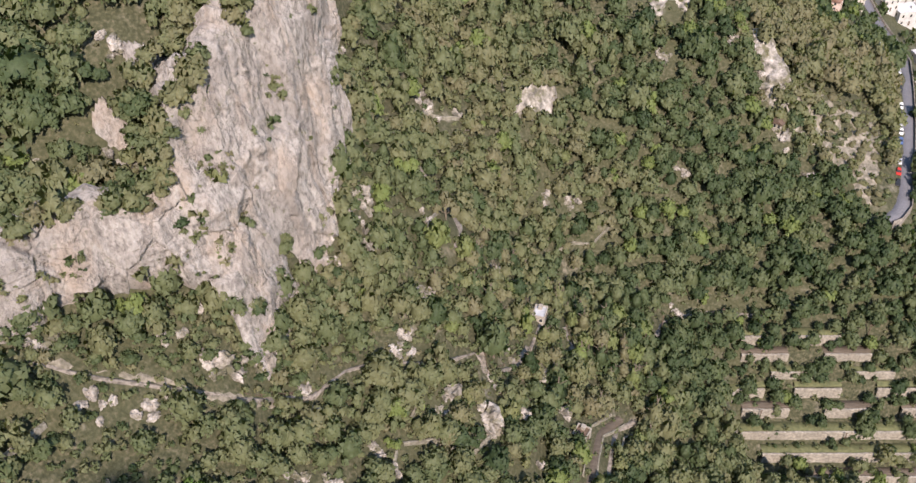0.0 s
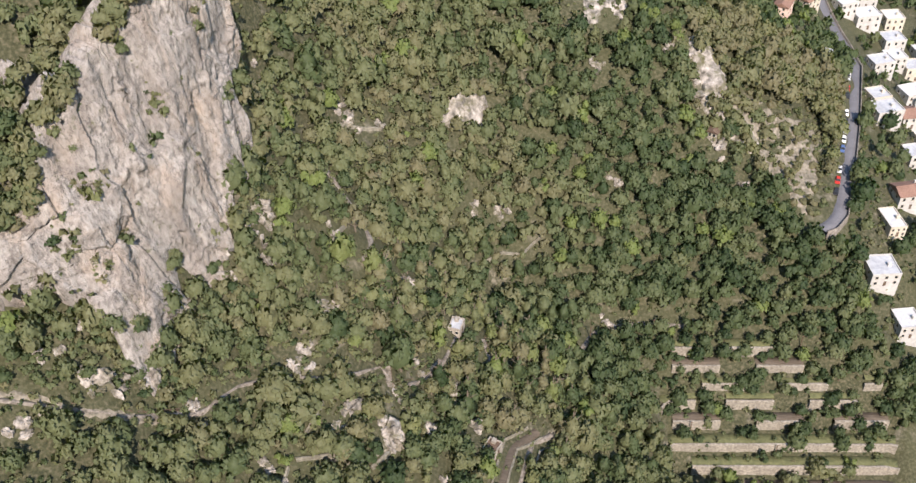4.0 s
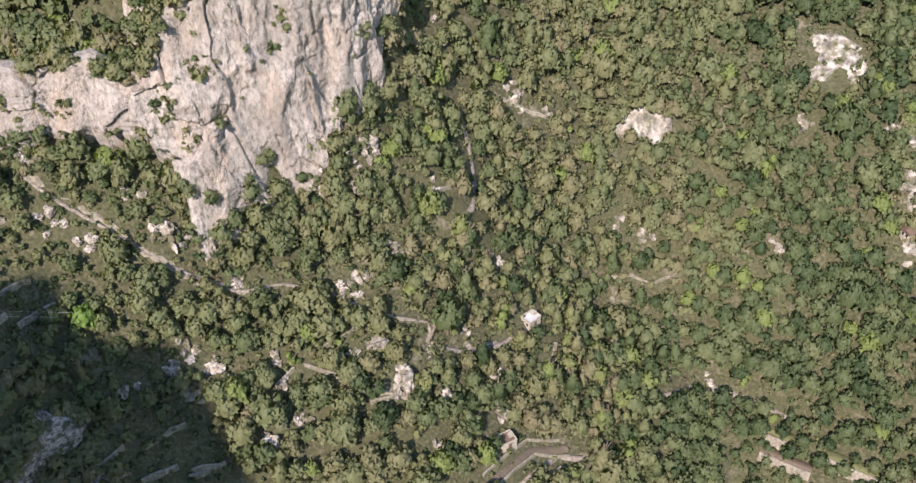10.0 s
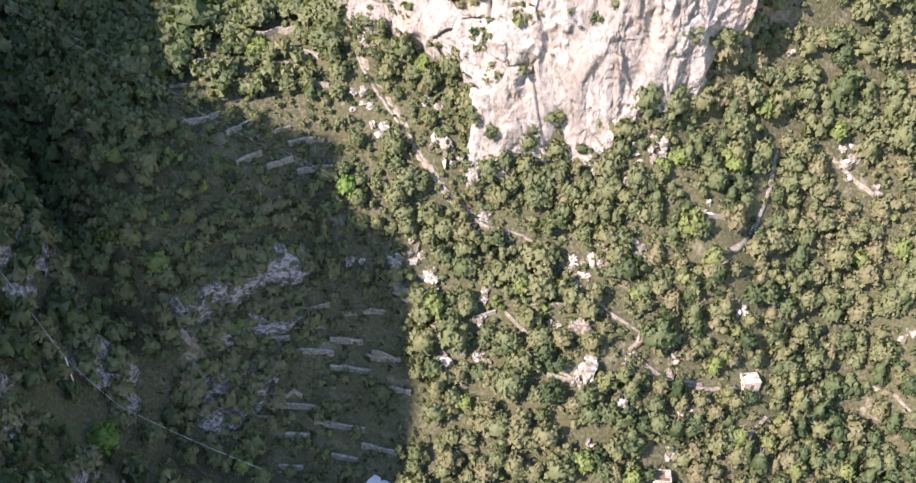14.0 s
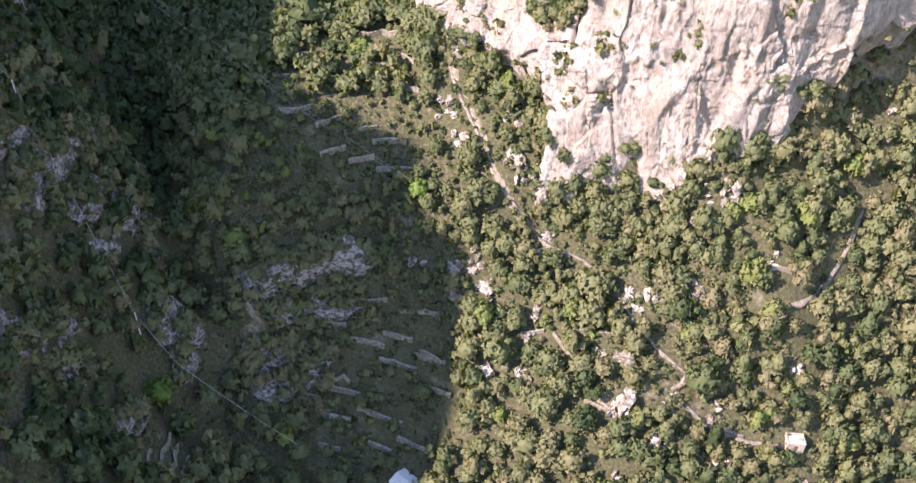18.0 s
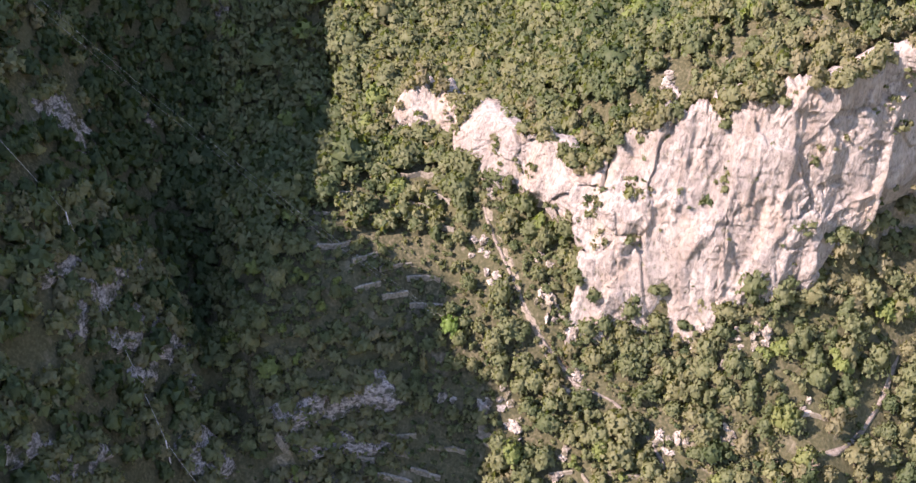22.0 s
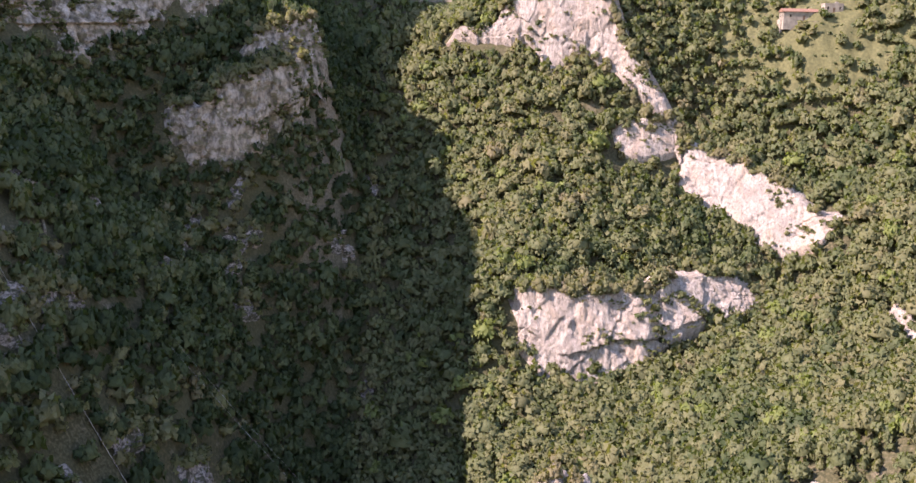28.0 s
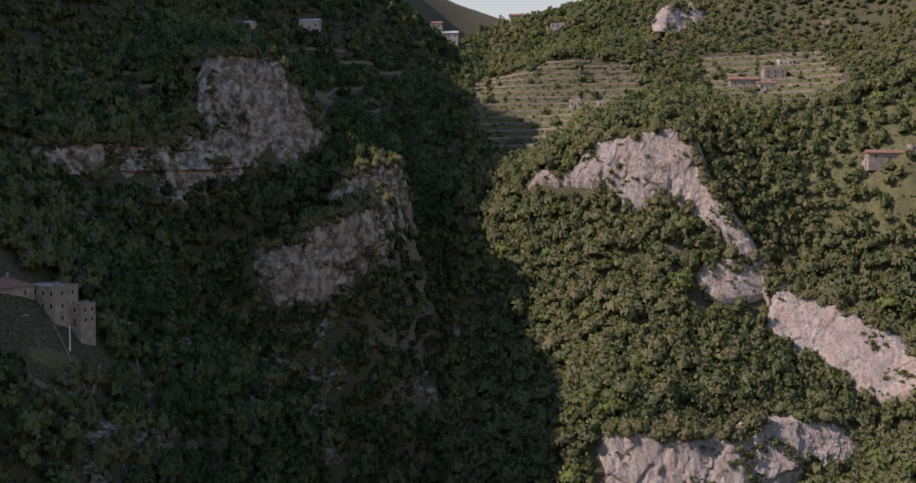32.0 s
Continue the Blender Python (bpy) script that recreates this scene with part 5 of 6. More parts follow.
# ---- buildings ----
def prism(bm, outline, z0, z1):
    """A block over an outline of (x, y)."""
    lo = [bm.verts.new((x, y, z0)) for x, y in outline]
    hi = [bm.verts.new((x, y, z1)) for x, y in outline]
    n = len(outline)
    for k in range(n):
        bm.faces.new((lo[k], lo[(k + 1) % n], hi[(k + 1) % n], hi[k]))
    bm.faces.new(hi)
    bm.faces.new(lo[::-1])


def rect(w, d):
    return [(-w / 2, -d / 2), (w / 2, -d / 2), (w / 2, d / 2), (-w / 2, d / 2)]


def window(root, x, y, z, turn, w=0.9, h=1.3, sill=True):
    """A dark pane in a pale frame, set on a wall whose outside looks along turn (degrees)."""
    m = Matrix.Translation((x, y, z)) @ Matrix.Rotation(radians(turn), 4, "Z")
    bm = bmesh.new()
    for lo, hi in (((-w / 2 - .1, -.06, -h / 2 - .1), (-w / 2, .08, h / 2 + .1)), ((w / 2, -.06, -h / 2 - .1), (w / 2 + .1, .08, h / 2 + .1)),
                   ((-w / 2, -.06, h / 2), (w / 2, .08, h / 2 + .1)), ((-w / 2 - .06, -.06, -h / 2 - .14), (w / 2 + .06, .14, -h / 2))):
        box(bm, lo, hi)
    fr = part("window", bm, cream_wall, root)
    fr.matrix_local = m
    bm = bmesh.new()
    box(bm, (-w / 2, -.05, -h / 2), (w / 2, .03, h / 2))
    part("pane", bm, dark_glass, fr)
    return fr


def house(x, y, w, d, h, turn, wall, roof, kind, label, floors=2, base=6.0, cols=3, z=None, category="house"):
    """A house with a wall block, a flat or pitched roof, windows on all sides, a door and a chimney. w lies along its front."""
    root = tagged(new("house"), label, category, "houses")
    root.matrix_world = Matrix.Translation((x, y, gz(x, y) if z is None else z)) @ Matrix.Rotation(radians(turn), 4, "Z")
    bm = bmesh.new()
    prism(bm, rect(w, d), -base, h)
    part("wall", bm, wall, root)
    if kind == "flat":
        bm = bmesh.new()
        prism(bm, rect(w - .5, d - .5), h + .004, h + .12)
        part("roof", bm, roof, root)
        bm = bmesh.new()
        for lo, hi in (((-w / 2 - .05, -d / 2 - .05, h - .1), (w / 2 + .05, -d / 2 + .24, h + .55)), ((-w / 2 - .05, d / 2 - .24, h - .1), (w / 2 + .05, d / 2 + .05, h + .55)),
                       ((-w / 2 - .05, -d / 2 + .24, h - .1), (-w / 2 + .24, d / 2 - .24, h + .55)), ((w / 2 - .24, -d / 2 + .24, h - .1), (w / 2 + .05, d / 2 - .24, h + .55))):
            box(bm, lo, hi)
        part("parapet", bm, wall, root)
        bm = bmesh.new()
        box(bm, (w * .15, -d * .1, h), (w * .15 + 1.4, -d * .1 + 1.2, h + 1.3), None, .05)
        part("stair_head", bm, wall, root)
    else:
        e, rise = 0.45, min(w, d) * 0.24
        hip = min(w, d) * (0.5 if kind == "hip" else 0.0)
        bm = bmesh.new()
        ew, ed = w / 2 + e, d / 2 + e
        lo = [bm.verts.new((sx * ew, sy * ed, h - .02)) for sx, sy in ((-1, -1), (1, -1), (1, 1), (-1, 1))]
        lo2 = [bm.verts.new((v.co.x, v.co.y, h + .2)) for v in lo]
        a, b = bm.verts.new((-ew + hip, 0, h + rise + .2)), bm.verts.new((ew - hip, 0, h + rise + .2))
        for k in range(4):
            bm.faces.new((lo[k], lo[(k + 1) % 4], lo2[(k + 1) % 4], lo2[k]))
        bm.faces.new(lo[::-1])
        bm.faces.new((lo2[0], lo2[1], b, a))
        bm.faces.new((lo2[2], lo2[3], a, b))
        bm.faces.new((lo2[1], lo2[2], b))
        bm.faces.new((lo2[3], lo2[0], a))
        part("roof", bm, roof, root)
        bm = bmesh.new()
        box(bm, (w * .22, d * .12, h), (w * .22 + .7, d * .12 + .7, h + rise + .9), None, .04)
        part("chimney", bm, wall, root)
    fh = h / floors
    for fl in range(floors):
        for k in range(cols):
            wx = (k + .5) / cols * w - w / 2
            if not (fl == 0 and k == cols // 2):
                window(root, wx, -d / 2, fh * (fl + .55), 180, min(1.0, w / cols * .4), min(1.4, fh * .5))
            if k % 2 == 0:
                window(root, wx, d / 2, fh * (fl + .55), 0, .8, 1.1)
        for s in (-1, 1):
            window(root, s * w / 2, -d * .2, fh * (fl + .55), -90 * s, .9, min(1.3, fh * .5))
            window(root, s * w / 2, d * .25, fh * (fl + .55), -90 * s, .9, min(1.3, fh * .5))
    bm = bmesh.new()
    box(bm, (-.5, -d / 2 - .06, 0), (.5, -d / 2 + .05, 2.1), None, .02)
    part("door", bm, wood_dark, root)
    a = math.radians(turn)
    CLEAR.append([(x + (px * math.cos(a) - py * math.sin(a)) * 1.0, y + (px * math.sin(a) + py * math.cos(a)) * 1.0) for px, py in rect(w + 4, d + 4)])
    return root


# weathered on the farmhouses; on the convent its darkness stands in for shade
weathered_shade_wall = plain("weathered_shade_plaster", (0.19, 0.175, 0.15), (0.36, 0.335, 0.29), 0.5, bump=0.3, dist=0.05)
W, C, P_, GR, WR, TR = white_wall, cream_wall, pink_wall, grey_roof, white_roof, tile_roof
VILLAGE = [(208.6, 423.7, 12, 9, 6.5, 12, W, WR, "flat"), (221, 416.6, 10, 9, 6, 8, W, GR, "flat"), (218.3, 403, 9, 8, 6, 10, W, WR, "flat"), (190, 347, 8, 8, 5, 14, C, GR, "flat"),
           (189, 334.5, 11, 9, 7, 14, W, GR, "flat"), (154.6, 377.4, 10, 6, 4, 62, P_, TR, "pitch"), (198, 316.7, 10, 8, 6, 12, W, GR, "flat"), (185.5, 290.7, 10, 8, 6, 10, W, TR, "pitch"),
           (175.5, 276, 6, 11, 4, 8, C, WR, "flat"), (167, 256, 10, 10, 5, 4, W, GR, "flat"), (175, 243, 8, 9, 5, 6, W, WR, "flat"), (217, 373, 11, 9, 6, 16, W, WR, "flat"),
           (228, 402, 10, 9, 6, 5, C, GR, "flat"), (198, 424, 9, 8, 6, 20, W, WR, "flat"), (172, 400, 9, 7, 5, 40, C, TR, "pitch"), (206, 348, 9, 8, 5.5, 8, W, TR, "pitch"),
           (208, 332, 9, 8, 6, 12, C, WR, "flat"), (200, 298, 8, 9, 5, 6, W, TR, "pitch"), (190, 266, 8, 8, 5, 3, P_, GR, "flat"), (232, 386, 10, 9, 6, 12, W, TR, "pitch"),
           (240, 418, 12, 10, 7, 10, W, WR, "flat"), (205, 386, 10, 8, 6, 14, W, GR, "flat"), (212, 440, 11, 9, 6, 9, W, TR, "pitch"), (226, 434, 9, 9, 6, 5, C, WR, "flat")]
g = random.Random(77)
for row in range(9):      # the streets further down
    for col in range(5):
        x, y = 212 + col * 17 + g.uniform(-3, 3), 246 + row * 23 + col * 4 + g.uniform(-4, 4)
        if g.random() < 0.75 and all(math.hypot(x - v[0], y - v[1]) > 12.5 for v in VILLAGE):
            VILLAGE.append((x, y, g.uniform(8, 12), g.uniform(7, 10), g.uniform(4.5, 7), g.uniform(2, 18), g.choice((W, W, C, P_)), g.choice((GR, WR, WR, TR, GR)), "flat"))
VILLAGE = [v if v[7] is not TR else (*v[:8], "pitch") for v in VILLAGE]
for x, y, w, d, h, turn, wall, roof, kind in VILLAGE:
    tone = "white" if wall is W else ("cream" if wall is C else "pink")
    top = "terracotta pitched" if roof is TR else ("grey flat" if roof is GR else "pale flat")
    house(x, y, w, d, h, turn, wall, roof, kind, f"{tone} plastered village house with a {top} roof")

# farmhouses on the fields, turned towards the valley mouth
for x, y, w, d, h, wall, roof, kind, lab in ((-277, 236, 18, 6, 3.6, weathered_shade_wall, TR, "pitch", "long weathered farmhouse with a terracotta roof on a grassy field"),
                                             (-279, 228, 3, 5, 4.2, rough_wall, WR, "flat", "narrow stone annexe beside a farmhouse"),
                                             (-274, 248, 8, 5, 3.4, weathered_shade_wall, GR, "flat", "low rendered outbuilding beside a farmhouse"),
                                             (-390, 196, 15, 8, 4, weathered_shade_wall, TR, "pitch", "weathered farmhouse with a terracotta roof among terraces"),
                                             (-396, 214, 12, 8, 5.4, weathered_shade_wall, GR, "flat", "grey square farmhouse among terraces"),
                                             (-378, 206, 9, 6, 4, W, TR, "pitch", "small white shed with a terracotta roof"),
                                             (-402, 104, 6, 5, 5, C, GR, "flat", "ruined stone hut on a terraced field"),
                                             (-400, 121, 9, 5, 4, C, WR, "flat", "pale stone hut on a terraced field"),
                                             (-604, 14, 14, 9, 9, W, GR, "pitch", "white house on the skyline of the pass"),
                                             (-606, 2, 12, 9, 8, P_, TR, "pitch", "pink house with a tiled roof on the pass"),
                                             (-640, 66, 12, 8, 7, W, TR, "pitch", "white house on the wooded skyline"),
                                             (-600, 98, 11, 8, 7, W, WR, "flat", "white house below the wooded skyline"),
                                             (-417, -54, 12, 7, 5, W, GR, "pitch", "white farmhouse high on the shaded hillside"),
                                             (-380, -83, 11, 6, 4, C, GR, "pitch", "grey stone barn high on the shaded hillside"),
                                             (-420, 226, 8, 5, 4, C, GR, "flat", "small stone barn on the upper terraces")):
    house(x, y, w, d, h, 90, wall, roof, kind, lab, 2 if h > 5 else 1, 4.0, 3, gz(x + d / 2, y) + 0.4)
house(22.6, 208, 4.8, 3.8, 2.5, 75, rough_wall, GR, "flat", "tiny pale hut with a grey roof beside the stairway", 1, 2.5, 1, category="hut")
house(112, 293, 5, 3.4, 2.4, 60, rough_wall, wood_dark, "pitch", "dark stone hut at the edge of the stony slope", 1, 3, 1, category="hut")
house(33, 174.5, 4.5, 4, 2.2, 60, rough_wall, wood_dark, "flat", "half-ruined stone cottage at the end of the lane", 1, 3, 1, category="hut")
house(-11.5, 128.6, 4, 2.6, 1.8, 20, rough_wall, grey_tin, "flat", "low shed with a grey roof on the slope", 1, 2.5, 1, category="hut")
house(5.5, 102.5, 6.5, 5.5, 2.6, 35, rough_wall, WR, "pitch", "stone shed with a pale tin roof among old terraces", 1, 3, 1, category="hut")
house(169.5, 356, 12, 4, 2.2, 77, rough_wall, grey_tin, "pitch", "low stone shed with a grey tin roof above the road", 1, 3, 1, category="hut")


def monastery():
    """The old convent on its ledge: a tall hall with a hipped roof and an arcade, and a white wing."""
    # convent walls and arcade: shade put into the darker plaster colour
    house(-100, -76, 22, 13, 11, 68, weathered_shade_wall, TR, "hip", "old convent hall with cream walls and a hipped tile roof", 3, 8, 5, 272.5, "convent")
    house(-107, -61, 12, 9, 11, 72, weathered_shade_wall, GR, "flat", "pale three-storey convent wing with a flat roof, plaster darkened for shade", 3, 8, 4, 272.0, "convent")
    house(-109, -52.5, 4.5, 6, 6, 72, weathered_shade_wall, GR, "flat", "small annexe at the end of the convent, plaster darkened for shade", 2, 8, 1, 271.5, "convent")
    root = tagged(new("arcade"), "arched cream terrace in front of the convent hall", "arcade")
    root.matrix_world = Matrix.Translation((-92.4, -73.2, 271.5)) @ Matrix.Rotation(radians(68), 4, "Z")
    for k in range(5):
        bm = bmesh.new()
        x0 = -10 + k * 4.0
        prism(bm, [(x0 - .4, -.5), (x0 + .4, -.5), (x0 + .4, .5), (x0 - .4, .5)], -6, 3.4)
        part("pillar", bm, cream_wall, root)
        bm = bmesh.new()
        for s in range(8):
            a0, a1 = math.pi * s / 8, math.pi * (s + 1) / 8
            xm = x0 + 2.0 - 1.6 * math.cos((a0 + a1) / 2)
            zm = 2.4 + 1.2 * math.sin((a0 + a1) / 2)
            box(bm, (xm - .34, -.45, zm), (xm + .34, .45, 4.4))
        part("arch", bm, weathered_shade_wall, root)
    bm = bmesh.new()
    box(bm, (-11, -.6, 4.4), (11, 6, 4.8), None, .05)
    part("terrace_floor", bm, weathered_shade_wall, root)
    rock_sheet("convent_lawn", [(-104, -46), (-96, -44), (-88, -46), (-80, -54), (-84, -60), (-92, -56)], meadow, "green lawn on the ledge below the convent", 0.6, 0.1)
    CLEAR.append([(-108, -40), (-74, -44), (-72, -70), (-95, -84), (-120, -60)])
    for k, line in enumerate([[(-104, -45), (-92, -42), (-82, -46), (-74, -56)], [(-100, -38), (-86, -36), (-72, -44)], [(-96, -30), (-80, -28), (-66, -34)], [(-120, -40), (-134, -48), (-146, -54)]]):
        wall_along("terrace_wall", line, 1.3, 0.7, "shaded garden wall below the convent", old_stone, group="convent garden walls", seed=k)


monastery()

# ---- road and cars ----
ROAD = [(185, 440), (184, 418), (185, 404), (186.6, 385), (186.2, 368), (178.8, 346), (171.6, 322.5), (165.4, 304), (158.4, 284), (153.8, 271), (149.2, 265.5), (146, 264)]
rp, rz, rd, rs = ribbon("road", ROAD, 3.1, asphalt, "grey asphalt village road with parked cars", 0.5, "road", 8, skirt=5.0)
VILLAGE_GROUND = [(163, 232), (160, 262), (166, 284), (174, 306), (180, 326), (184, 370), (180, 452), (310, 462), (300, 232)]
CLEAR.append(VILLAGE_GROUND)


def beside_road(name, off, w, h, mat, label, sink=0.3):
    v = []
    for (px, py), s, z in zip(rp, rs, rz):
        for o, hz in ((off - w / 2, -sink), (off - w / 2, h), (off + w / 2, h), (off + w / 2, -sink)):
            v.append((px + s[0] * o, py + s[1] * o, z + hz))
    n = len(rp)
    idx = np.arange(n * 4).reshape(n, 4)
    f = np.stack([idx[:-1, :-1], idx[1:, :-1], idx[1:, 1:], idx[:-1, 1:]], -1).reshape(-1, 4)
    return tagged(new(name, mesh_from(name, np.array(v), f, mat)), label, "wall", kind="structure")


side_sign = 1 if rs[len(rs) // 2][0] > 0 else -1
beside_road("parapet", side_sign * 3.3, 0.4, 0.9, stair_stone, "dark stone parapet along the outer edge of the road", 5.0)
beside_road("kerb", -side_sign * 3.25, 0.3, 0.15, dry_stone, "low pale kerb on the hill side of the road")


def car(paint, label):
    """A parked hatchback, nose along +x."""
    root = tagged(new("car"), label, "car", "cars parked along the road")
    bm = bmesh.new()
    prof = [(-2.0, .35), (-2.05, .8), (-1.9, .95), (.9, .95), (1.85, .8), (2.05, .6), (2.0, .35)]
    lo = [bm.verts.new((x, -.86, z)) for x, z in prof]
    hi = [bm.verts.new((x, .86, z)) for x, z in prof]
    n = len(prof)
    for k in range(n):
        bm.faces.new((lo[k], lo[(k + 1) % n], hi[(k + 1) % n], hi[k]))
    bm.faces.new(lo)
    bm.faces.new(hi[::-1])
    bmesh.ops.bevel(bm, geom=list(bm.edges), offset=.06, segments=1, affect="EDGES")
    part("body", bm, paint, root)
    bm = bmesh.new()
    base = [(-1.85, -.78), (.95, -.78), (.95, .78), (-1.85, .78)]
    top = [(-1.5, -.62), (.25, -.62), (.25, .62), (-1.5, .62)]
    a = [bm.verts.new((x, y, .94)) for x, y in base]
    b = [bm.verts.new((x, y, 1.40)) for x, y in top]
    for k in range(4):
        bm.faces.new((a[k], a[(k + 1) % 4], b[(k + 1) % 4], b[k]))
    bm.faces.new(b)
    part("cabin_glass", bm, dark_glass, root)
    bm = bmesh.new()
    box(bm, (-1.48, -.62, 1.40), (.25, .62, 1.46), None, .03)
    part("roof", bm, paint, root)
    for sx in (-1.25, 1.3):
        for sy in (-.8, .8):
            bm = bmesh.new()
            bmesh.ops.create_cone(bm, cap_ends=True, segments=14, radius1=.31, radius2=.31, depth=.2, matrix=Matrix.Translation((sx, sy, .31)) @ Matrix.Rotation(math.pi / 2, 4, "X"))
            wh = part("wheel", bm, rubber, root)
            bm = bmesh.new()
            bmesh.ops.create_cone(bm, cap_ends=True, segments=10, radius1=.18, radius2=.15, depth=.06, matrix=Matrix.Translation((sx, sy * 1.13, .31)) @ Matrix.Rotation(math.pi / 2, 4, "X"))
            part("rim", bm, steel, wh)
    return root


base_cars = [car(pt, f"{n} hatchback parked at the edge of the road") for pt, n in zip(PAINTS, ("white", "silver-grey", "black", "red", "dark blue"))]
used = set()
for k, i in enumerate(range(34, len(rp) - 8, 4)):
    if k in (4, 9, 15, 19):
        continue
    c = (0, 2, 1, 0, 4, 0, 1, 3, 2, 0)[k % 10]
    px, py = rp[i] - rs[i] * side_sign * 1.95
    m = Matrix.Translation((px, py, rz[i] + .01)) @ Matrix.Rotation(math.atan2(rd[i][1], rd[i][0]), 4, "Z")
    if c in used:
        copy_thing(base_cars[c], m)
    else:
        base_cars[c].matrix_world = m
        used.add(c)


# ---- posts and cables ----
def post(x, y, high, label, mat=None, lean=0.0, arm=False):
    root = tagged(new("post"), label, "post", "posts")
    root.matrix_world = Matrix.Translation((x, y, gz(x, y))) @ Matrix.Rotation(lean, 4, "Y")
    bm = bmesh.new()
    bmesh.ops.create_cone(bm, cap_ends=True, segments=8, radius1=.2, radius2=.14, depth=high + 1, matrix=Matrix.Translation((0, 0, high / 2 - .5)))
    part("shaft", bm, mat or steel, root)
    bm = bmesh.new()
    box(bm, (-.5, -.06, high - .3), (.5, .06, high - .15), None, .01)
    part("crossarm", bm, mat or steel, root)
    return root


white_paint = plain("white_painted_steel", (0.62, 0.62, 0.62), (0.8, 0.8, 0.8), 2.0, 0.5, 0)
post(-68.2, 13.9, 8, "white painted post standing on the shaded bank", white_paint)
post(-30.8, 36, 8, "white painted post above the gorge", white_paint)
post(-97, -50.6, 7, "white painted post on the convent lawn", white_paint)
for x, y in ((137, 233), (150, 226), (88, 238), (66, 231), (100, 214), (128, 208), (-330, 190), (-338, 228), (-405, 88), (-420, 110), (-270, 262), (-300, 218), (-450, 70)):
    post(x, y, 6, "slim wooden pole beside a terraced field", wood_dark)


wire = plain("weathered_wire", (0.34, 0.34, 0.34), (0.5, 0.5, 0.5), 3.0, 0.6, 0)


def cable(pts, sag, label, rad=0.045):
    """A hanging cable through points."""
    cu = bpy.data.curves.new("cable", "CURVE")
    cu.dimensions, cu.bevel_depth, cu.bevel_resolution = "3D", rad, 1
    sp = cu.splines.new("POLY")
    out = []
    for a, b in zip(pts, pts[1:]):
        a, b = Vector(a), Vector(b)
        out += [a.lerp(b, k / 14) - Vector((0, 0, sag * 4 * (k / 14) * (1 - k / 14))) for k in range(14)]
    out.append(Vector(pts[-1]))
    sp.points.add(len(out) - 1)
    for q, c in zip(sp.points, out):
        q.co = (*c, 1)
    cu.materials.append(wire)
    return tagged(new("cable", cu), label, "cable")


cable([(-95, -56, 277), (-68.2, 13.9, gz(-68.2, 13.9) + 8.0), (-30.8, 36, gz(-30.8, 36) + 8.0), (-24.7, 45.3, 103), (-4, 74, 88)], 0.8, "thin steel cable running down the shaded bank", 0.045)
PATHS.append(([(-95, -56), (-68.2, 13.9), (-30.8, 36), (-4, 74)], 2.2))
cable([(-128, -7, 219), (-58, 113, 133)], 4, "thin cable slung across the gorge", 0.018)
cable([(-130, -5, 219), (-54, 117, 133)], 4, "thin cable slung across the gorge", 0.018)
cable([(-140, 4, 200), (-207, -13, 256), (-268, 29, 290)], 6, "thin cable slung up the valley", 0.018)


PATHS.append(([(-18, 38), (-18, 40)], 4.5))


def open_ground(x, y):
    ok = np.ones(len(x), bool)
    thin = np.random.default_rng(len(x)).uniform(size=len(x)) * np.where((x > 80) & (y > 221), 0.5, 1.0)
    for poly in CLEAR:
        few = {0: 0.6, 1: 0.07, 2: 0.12, 3: 0.38, 4: 0.34, 5: 0.5}.get(next((k for k, t in enumerate(TERRACES) if t[0] is poly), -1), 0.1 if poly is VILLAGE_GROUND else 0.0)
        ok &= ~inside(x, y, poly) | (thin < few)
    for rx, ry, sx, sy, sz in ROCKS:
        ok &= np.hypot(x - rx, y - ry + 1.6) > max(sx, sy) * 0.8 + (1.3 if sx > 2.5 else 0.8)
    for line, half in PATHS:
        ok &= ~near_line(x, y, line, half)
    ok &= ~near_line(x, y, CLIFFS[0][1], 0.7)
    for c in CLIFFS:
        if c[0] in ("cliff_upper", "cliff_middle", "cliff_prong", "cliff_small", "tower_high"):
            ok &= ~near_line(x, y, [(p[0] + 2.5, p[1] - 1.0) for p in c[1]], {"cliff_upper": 2.6, "cliff_prong": 5.5, "tower_high": 4.0}.get(c[0], 1.5))
            if c[0] == "cliff_upper":
                ok &= ~near_line(x, y, [(p[0] + 2.5, p[1] - 1.0) for p in c[1][9:16]], 5.0)
    ok &= ~near_line(x, y, CLIFFS[[c[0] for c in CLIFFS].index("tower_low")][1], 2.0)
    for c in CLIFFS:
        ok &= ~inside(x, y, [(p[0], p[1]) for p in c[1]] + [(p[0], p[1]) for p in c[2][::-1]])
    return ok



BENCH = [(-110, 74), (-60, 66), (-25, 72), (10, 92), (5, 118), (-30, 127), (-70, 128), (-105, 114)]     # old terraces above the gorge
# the ground that the flight looks over
SEEN = [(-800, 335), (-500, 340), (-140, 312), (-60, 335), (60, 380), (110, 440), (200, 560), (330, 560), (250, 400), (215, 240), (120, 180), (60, 158), (50, 60), (25, 0), (-40, -66), (-120, -135), (-260, -175), (-450, -125), (-560, -90), (-800, -120)]


